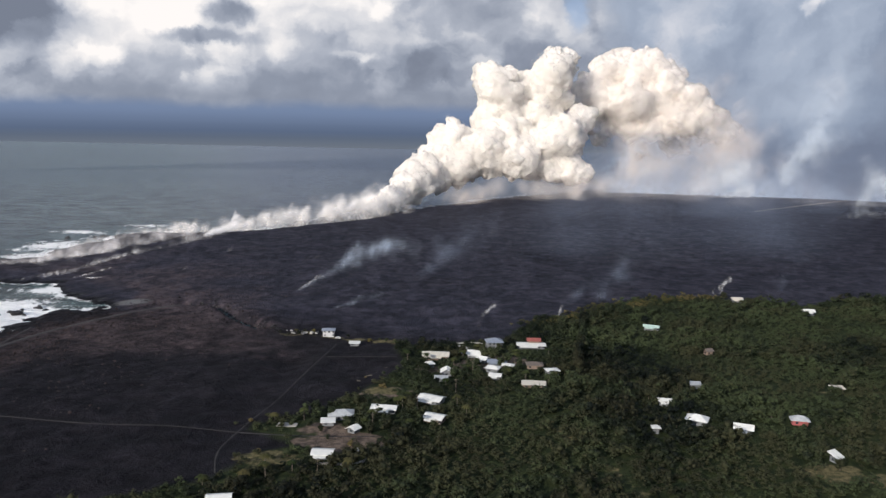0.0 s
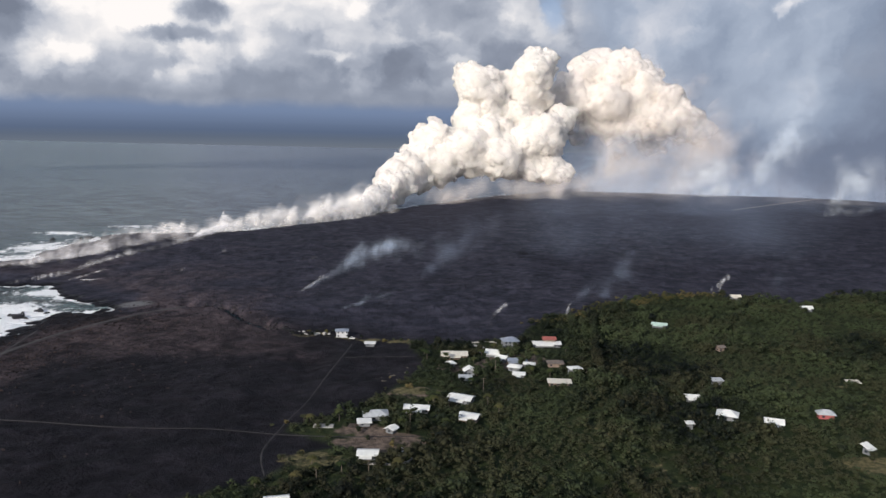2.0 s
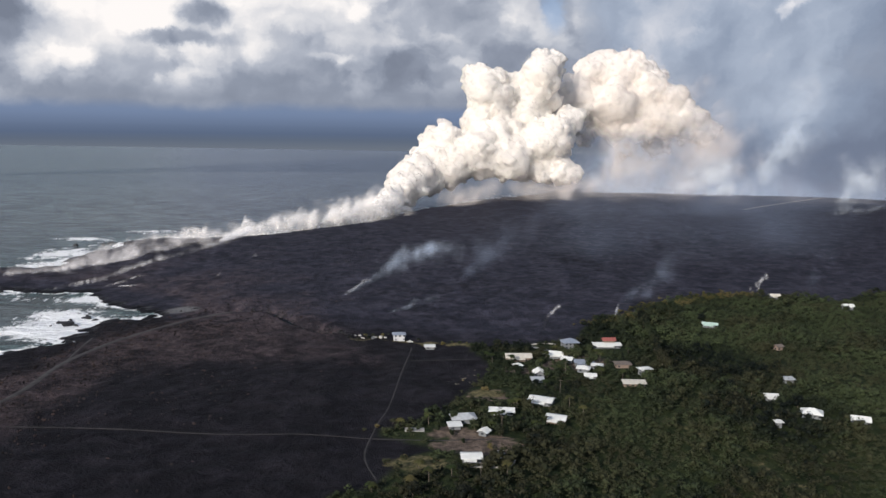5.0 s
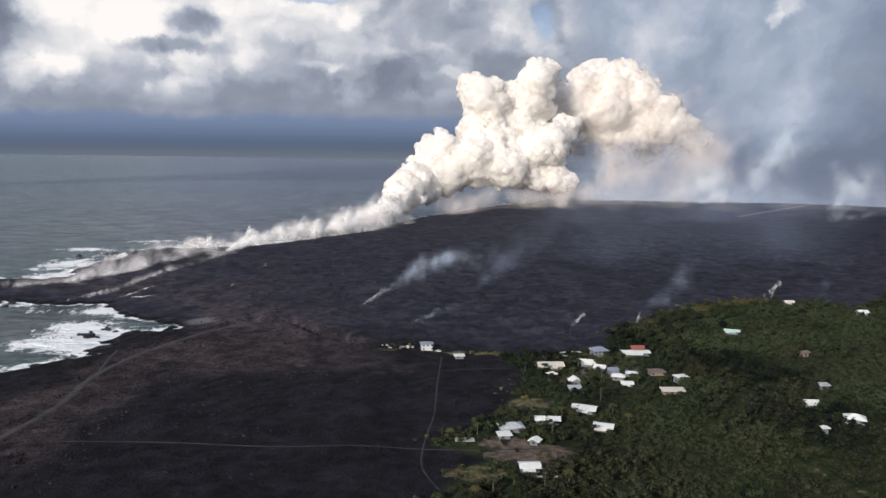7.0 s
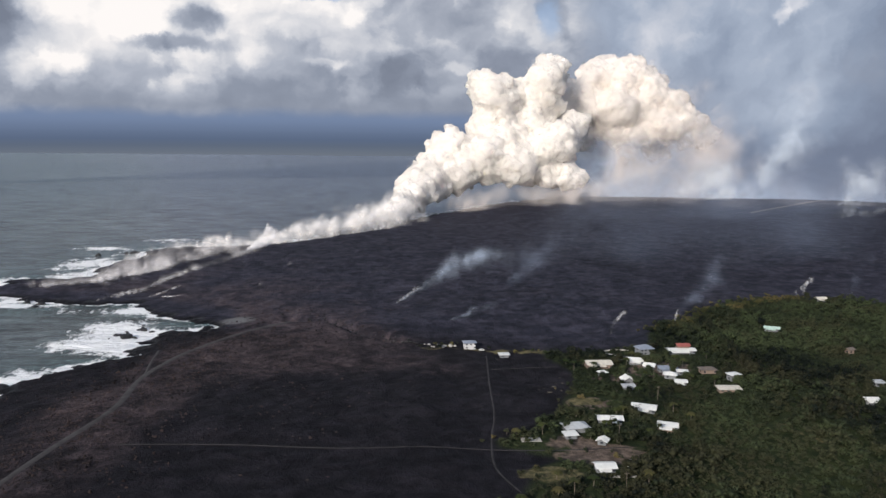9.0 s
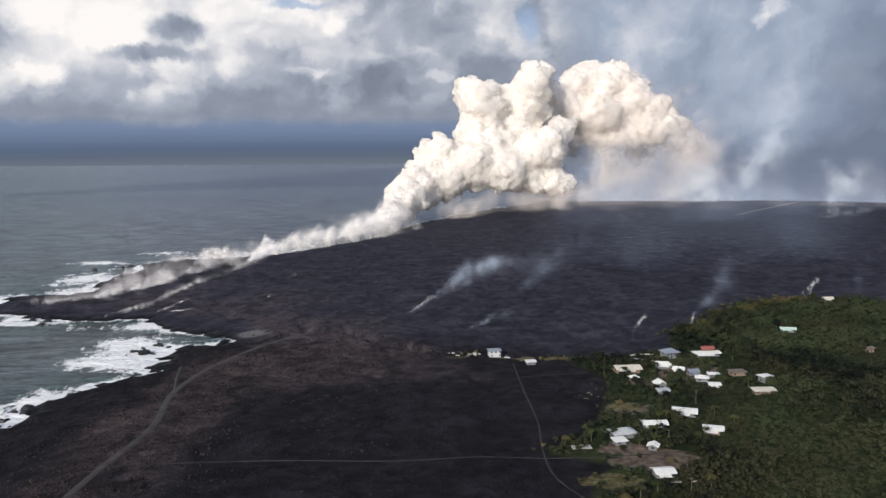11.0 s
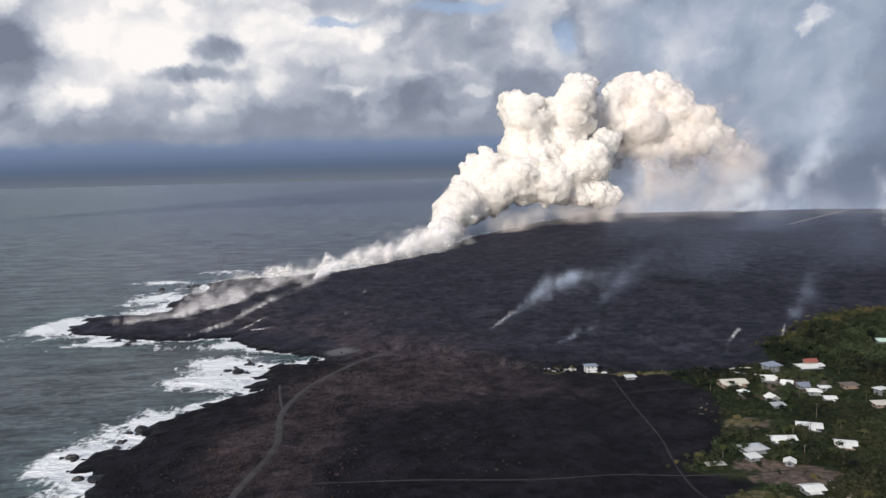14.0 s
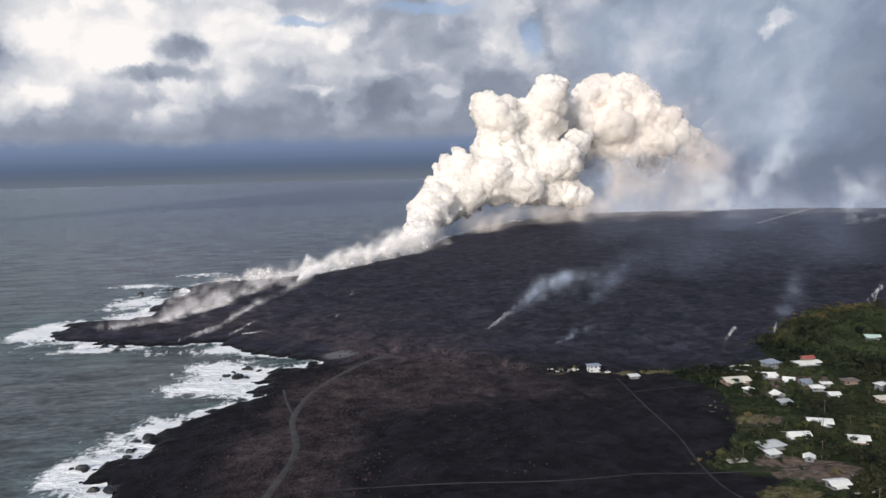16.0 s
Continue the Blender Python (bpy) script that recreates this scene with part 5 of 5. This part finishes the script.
shapes = [crown(90 + k, 5, 60, 0.052, 0.68) for k in range(12)]
verts, faces, tones, base = [], [], [], 0
# Hand-placed canopy tone: lighter yellow-green areas, and shade painted into the leaf colour.
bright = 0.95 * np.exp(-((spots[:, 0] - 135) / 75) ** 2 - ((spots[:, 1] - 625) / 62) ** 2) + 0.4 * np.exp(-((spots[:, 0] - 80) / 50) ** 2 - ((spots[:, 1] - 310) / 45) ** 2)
painted_shade = 0.75 * np.exp(-((spots[:, 0] - 185) / 85) ** 2 - ((spots[:, 1] - 455) / 60) ** 2) + 0.55 * np.exp(-((spots[:, 0] - 0) / 75) ** 2 - ((spots[:, 1] - 410) / 85) ** 2)
for i in np.nonzero(~single)[0]:
    v, f = shapes[r.randint(12)]
    a = r.uniform(0, 6.28)
    turn = np.array(((math.cos(a), -math.sin(a), 0), (math.sin(a), math.cos(a), 0), (0, 0, 1)))
    s, wide = tall[i], tall[i] * 0.8 + 1.4
    verts.append(v @ turn.T * (wide, wide, s) + (spots[i, 0], spots[i, 1], ground_z[i] - 0.6))
    faces.append(f + base)
    base += len(v)
    tones.append(np.full(len(v), np.clip(r.normal(0.42, 0.32) + bright[i] - painted_shade[i], -0.6, 1.5)))
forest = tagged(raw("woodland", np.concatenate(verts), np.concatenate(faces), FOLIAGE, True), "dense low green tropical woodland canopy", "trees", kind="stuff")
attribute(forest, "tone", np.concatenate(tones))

edge = smooth_line([(52, 612), (86, 642), (115, 668), (141, 688), (201, 724), (230, 726)], 1.0)
verts, faces, base = [], [], 0
for i in range(260):
    x, y = edge[r.randint(len(edge))] + r.normal(size=2) * (7, 4) + (3, -5)
    v, f = shapes[r.randint(12)]
    s = r.uniform(2.4, 4.6)
    verts.append(v * (s * 1.3, s * 1.3, s) + (x, y, float(height(x, y)) - 0.5))
    faces.append(f + base)
    base += len(v)
tagged(raw("golden_shrubs", np.concatenate(verts), np.concatenate(faces), GOLDEN), "heat-yellowed shrubs along the lava edge", "shrubs", kind="stuff")


def palm(seed, tall):
    """A coconut palm: a leaning ringed trunk and drooping fronds of many leaflets."""
    r = np.random.RandomState(seed)
    root = tagged(new("palm_tree"), "tall coconut palm with drooping green fronds", "palm tree", "palms among the houses")
    bm = bmesh.new()
    lean, rings = r.uniform(-0.1, 0.1, 2), []
    for k in range(9):
        u = k / 8
        rad = 0.2 - 0.09 * u + 0.015 * (k % 2)
        rings.append([bm.verts.new((lean[0] * tall * u * u + rad * math.cos(q), lean[1] * tall * u * u + rad * math.sin(q), tall * u - 0.2)) for q in np.arange(7) * 0.8976])
    for a, b in zip(rings, rings[1:]):
        for q in range(7):
            bm.faces.new((a[q], a[(q + 1) % 7], b[(q + 1) % 7], b[q]))
    bm.faces.new(rings[-1])
    part("trunk", bm, BARK, root, smooth=True)
    for k in range(11):
        a, rise, long_ = k * 0.571 + r.uniform(-0.2, 0.2), r.uniform(0.0, 0.9), r.uniform(2.4, 3.2)
        bm = bmesh.new()
        rows = []
        for j in range(9):
            u = (j + 0.3) / 8.3
            out, z = long_ * u * (0.75 + 0.25 * math.cos(rise)), tall + long_ * (rise * u - 1.15 * u * u) * 0.6
            w = 1.0 * math.sin(math.pi * (0.12 + 0.85 * u)) * (1.0 if j % 2 else 0.55)
            c = [(out, 0, z), (out + 0.3, w, z - 0.3 * w), (out + 0.3, -w, z - 0.3 * w)]
            rows.append([bm.verts.new((lean[0] * tall + x * math.cos(a) - y * math.sin(a), lean[1] * tall + x * math.sin(a) + y * math.cos(a), h)) for x, y, h in c])
        for p, q in zip(rows, rows[1:]):
            bm.faces.new((p[0], q[0], q[1], p[1]))
            bm.faces.new((q[0], p[0], p[2], q[2]))
        part("frond", bm, FROND, root)
    return root


def shrub(x, y, s, seed):
    root = tagged(new("shrub"), "scrubby green shrub beside the houses", "shrub", "shrubs near the houses")
    v, f = crown(seed, 7, 170, 0.05)
    top = raw("leaves", v * (1.25, 1.25, 0.9), f, FOLIAGE if seed % 3 else GOLDEN)
    attribute(top, "tone", np.full(len(v), 0.4 + 0.1 * (seed % 5)))
    top.parent = root
    bm = bmesh.new()
    bmesh.ops.create_cone(bm, segments=6, radius1=0.05, radius2=0.03, depth=0.5, matrix=Matrix.Translation((0, 0, 0.2)), cap_ends=True)
    part("stem", bm, BARK, root)
    root.matrix_basis = pose(x, y, float(height(x, y)) - 0.1, 0, 0, seed * 40) @ Matrix.Diagonal((s, s, s, 1))


for k, (x, y) in enumerate([(-126.9, 576.1), (-122.1, 580.1), (-119.2, 575.2), (-133.5, 575.5), (-109.4, 582.2), (-105.3, 587), (-117.2, 586), (-64.5, 562.7), (-58.3, 565.8), (-52.2, 561.7), (-47.1, 564.8), (-82.9, 574.9),
                            (-98.5, 339.3), (-90.6, 346.4), (-76.3, 341.7), (-92.4, 334.6), (-105.4, 386.9), (-97.2, 393.2), (-111.4, 382), (-50.1, 358.3), (-39.9, 353.6), (-62.4, 367.6), (-44, 450.4), (-58.3, 448.3), (-50.1, 458.6), (-56.3, 466.7), (-46, 476.9)]):
    shrub(x, y, 1.8 + (k * 7 % 5) * 0.45, 500 + k)

palms = [palm(300 + k, (5.0, 6.5, 4.2)[k]) for k in range(3)]
places = [(-88, 312.2), (-80.1, 316.5), (-104, 308), (-70.1, 323.1), (-46, 323.1), (-84.3, 332.3), (-93.1, 388.1), (-78.8, 392.1), (-46, 387), (-44, 397.3), (-29.7, 414.7), (-27.6, 430), (-32.7, 417.7), (-21.5, 508.6),
          (-24.6, 523.9), (-3.1, 502.7), (2.9, 514.8), (6.9, 488.5), (30.4, 472.5), (36.2, 501.4), (38.2, 521.1), (12.8, 535.7), (-33.8, 511.7), (-35.8, 527), (60, 520), (40.1, 458.7), (-7.2, 458.3), (4.9, 405.5), (-0.1, 418.6), (-23.5, 387)]
for k, (x, y) in enumerate(places):
    m = pose(x, y, float(height(x, y)), 0, 0, 67 * k)
    if k < 3:
        palms[k].matrix_basis = m
    else:
        copy_thing(palms[k % 3], m)


# ---- rocks in the surf ----
def rock(seed, size):
    r = np.random.RandomState(seed)
    v, f = BALLS[3]
    bumps = 1 + 0.9 * (fbm(v[:, 0] + seed * 3.1, v[:, 1], 0.8, 3, v[:, 2]) - 0.5) + 0.25 * np.round(3 * vnoise(v[:, 0] * 2 + seed, v[:, 1] * 2, v[:, 2] * 2)) / 3
    return raw("sea_rock", v * bumps[:, None] * size * (1, r.uniform(0.5, 0.9), r.uniform(0.5, 0.8)), f, ROCK, False)


ROCKS = [(-423, 460, 4), (-413, 447, 3), (-404, 473, 4), (-404, 455, 4.5), (-400, 427, 5), (-411, 428, 3.5), (-397, 504, 5), (-402, 481, 3), (-360, 625, 6), (-352, 649, 6), (-369, 632, 4), (-358, 651, 4), (-383, 524, 3), (-375, 528, 3), (-522, 1037, 5), (-486, 1060, 6), (-486, 756, 5), (-474, 747, 5), (-547, 797, 4), (-558, 824, 3)]
r3 = np.random.RandomState(61)
ROCKS = [(x + r3.normal(0, 2), y, s * 0.8) for x, y, s in ROCKS] + [(x + r3.uniform(-11, 9), y + r3.uniform(-13, 13), s * r3.uniform(0.25, 0.6)) for x, y, s in ROCKS * 2]
for k, (x, y, s) in enumerate(ROCKS):
    ob = tagged(rock(k, s), "black wet lava rock standing in white surf", "rock", "rocks in the surf")
    ob.location = (x, y, -0.1 * s)
    ob.rotation_euler = (0, 0, k * 1.3)


# ---- loose lava rubble ----
def rubble(count, seed):
    """Broken lava blocks lying on the older flow, thickest along the coast track."""
    r = np.random.RandomState(seed)
    p = np.column_stack([r.uniform(-390, -140, count * 3), r.uniform(300, 700, count * 3)])
    dense = fbm(p[:, 0], p[:, 1], 40, 3)
    near = np.exp(-line_dist(p[:, 0], p[:, 1], TRACKS["coast_track"]) / 38)
    ok = (r.rand(len(p)) < np.clip((dense - 0.42) * 2 + 0.5, 0, 1) * near) & (inland(p[:, 0], p[:, 1]) > 6) & (woods(p[:, 0], p[:, 1]) < 0.3)
    for t in TRACKS.values():
        ok &= line_dist(p[:, 0], p[:, 1], t) > 4
    p = p[ok][:count]
    z = height(p[:, 0], p[:, 1])
    v, f = BALLS[1]
    n = len(p)
    s = 0.25 + 0.6 * r.rand(n, 1, 1) ** 3
    verts = v[None] * r.uniform(0.6, 1.35, (n, len(v), 1)) * s * r.uniform(0.6, 1.3, (n, 1, 3)) + np.column_stack([p, z + 0.15])[:, None]
    ob = raw("lava_rubble", verts.reshape(-1, 3), (f[None] + (np.arange(n) * len(v))[:, None, None]).reshape(-1, 3), RUBBLE)
    attribute(ob, "tone", np.repeat(r.rand(n) ** 2, len(v)))
    return tagged(ob, "scattered brown lava rubble on the old flow", "rubble", kind="stuff")


rubble(9000, 17)

# Black blocks added to stand in for the shade along the scarp.
r = np.random.RandomState(23)
edge = smooth_line([(-240, 668), (-205, 662), (-192, 640), (-178, 618), (-150, 592), (-136, 582)], 1.0)
p = edge[r.randint(len(edge), size=420)] + r.normal(size=(420, 2)) * 2.6
v, f = BALLS[1]
verts = v[None] * r.uniform(0.6, 1.35, (420, len(v), 1)) * (0.35 + 0.9 * r.rand(420, 1, 1) ** 2) + np.column_stack([p, height(p[:, 0], p[:, 1]) + 0.5])[:, None]
tagged(raw("scarp_blocks", verts.reshape(-1, 3), (f[None] + (np.arange(420) * len(v))[:, None, None]).reshape(-1, 3), ROCK), "black broken blocks added as the shade of a lava scarp", "rubble", kind="stuff")

# ---- small things round the houses ----
def boulder(x, y, s, seed, material, label):
    q = np.random.RandomState(seed)
    v, f = BALLS[2]
    bumps = 1 + 1.1 * (fbm(v[:, 0] + seed, v[:, 1], 0.9, 3, v[:, 2]) - 0.5)
    ob = tagged(raw("boulder", v * bumps[:, None] * s * (1, q.uniform(0.6, 1), 0.6), f, material), label, "rock", "pale boulders at the lava edge")
    ob.location = (x, y, float(height(x, y)) + 0.1 * s)


PALE = surface("pale_rock", (0.11, 0.1, 0.075), 0.9, 0.4, 0.6)
q = np.random.RandomState(31)
for k in range(16):
    u = q.rand()
    boulder(-66 + 24 * u + q.normal(0, 3), 461 + 36 * u + q.normal(0, 4), q.uniform(0.3, 0.8), 600 + k, PALE, "pale boulder lying at the edge of the lava")
for k in range(16):
    boulder(-131 + 26 * q.rand(), 577 + 8 * q.rand(), q.uniform(0.6, 1.6), 650 + k, CONCRETE, "pale rubble block beside the blue-grey house")


def low_wall(pts, label):
    line = smooth_line(pts, 1.5)
    bm = bmesh.new()
    for (ax, ay), (bx, by) in zip(line, line[1:]):
        n = Vector((by - ay, ax - bx, 0)).normalized() * 0.25
        za, zb = float(height(ax, ay)), float(height(bx, by))
        v = [bm.verts.new(c) for c in ((ax - n.x, ay - n.y, za - 0.3), (ax + n.x, ay + n.y, za - 0.3), (bx + n.x, by + n.y, zb - 0.3), (bx - n.x, by - n.y, zb - 0.3),
                                       (ax - n.x, ay - n.y, za + 0.9), (ax + n.x, ay + n.y, za + 0.9), (bx + n.x, by + n.y, zb + 0.9), (bx - n.x, by - n.y, zb + 0.9))]
        for f in ((4, 5, 6, 7), (0, 1, 5, 4), (1, 2, 6, 5), (2, 3, 7, 6), (3, 0, 4, 7)):
            bm.faces.new([v[i] for i in f])
    bmesh.ops.remove_doubles(bm, verts=bm.verts, dist=0.05)
    tagged(part("garden_wall", bm, CONCRETE, None, label), "", "wall")


low_wall([(-64.1, 333.5), (-50, 332.3), (-42, 335.8), (-40, 341.7)], "low pale stone wall round a brown yard")
low_wall([(-2.1, 558.5), (8.9, 560.1), (16.7, 555.8)], "low pale wall beside the slate-blue house")
ribbon("road_driveway", [(-1.1, 554.3), (6.9, 545.4), (14.8, 537.2), (20.7, 527.4), (22.6, 516.7)], 3.0, CONCRETE, "pale concrete driveway between houses")


def pole(x, y):
    """A wooden utility pole with a cross-arm."""
    root = tagged(new("utility_pole"), "weathered wooden utility pole with a cross-arm", "utility pole", "poles along the track")
    bm = bmesh.new()
    bmesh.ops.create_cone(bm, segments=8, radius1=0.17, radius2=0.12, depth=9.4, matrix=Matrix.Translation((0, 0, 4.5)), cap_ends=True)
    part("post", bm, BARK, root)
    bm = bmesh.new()
    box(bm, -1.1, 1.1, -0.06, 0.06, 8.5, 8.65)
    part("cross_arm", bm, BARK, root)
    root.location = (x, y, float(height(x, y)) - 0.2)


for x, y in [(-58, 316.5), (-42, 380.8), (-21.5, 411.6), (-1.1, 441.2), (8.9, 477.9)]:
    pole(x, y)


def car(x, y, turn, paint, label):
    """A small parked car: body, cabin, glass and four wheels."""
    root = tagged(new("car"), label, "car", "cars parked at the houses")
    bm = bmesh.new()
    box(bm, -2.1, 2.1, -0.85, 0.85, 0.35, 0.95)
    bmesh.ops.bevel(bm, geom=bm.edges[:], offset=0.14, segments=2, affect="EDGES")
    part("body", bm, paint, root)
    bm = bmesh.new()
    box(bm, -1.2, 1.1, -0.75, 0.75, 0.95, 1.5)
    for v in bm.verts:
        if v.co.z > 1.2:
            v.co.x *= 0.72
            v.co.y *= 0.86
    part("cabin", bm, GLASS, root)
    bm = bmesh.new()
    box(bm, -0.85, 0.78, -0.62, 0.62, 1.5, 1.55)
    part("roof", bm, paint, root)
    for sx in (-1.3, 1.3):
        for sy in (-0.8, 0.8):
            bm = bmesh.new()
            bmesh.ops.create_cone(bm, segments=12, radius1=0.34, radius2=0.34, depth=0.22, cap_ends=True, matrix=Matrix.Translation((sx, sy, 0.34)) @ Matrix.Rotation(math.pi / 2, 4, "X"))
            part("wheel", bm, ROCK, root)
    root.matrix_basis = pose(x, y, float(height(x, y)) + 0.02, 0, 0, turn)


car(-47, 344.1, 20, ROOF_WHITE, "small white car parked in the brown yard")
car(-89, 568.7, -10, ROOF_WHITE, "small white car parked beside the blue-grey house")
car(2.9, 532.1, 40, ROOF_GREY, "small grey car parked between the houses")
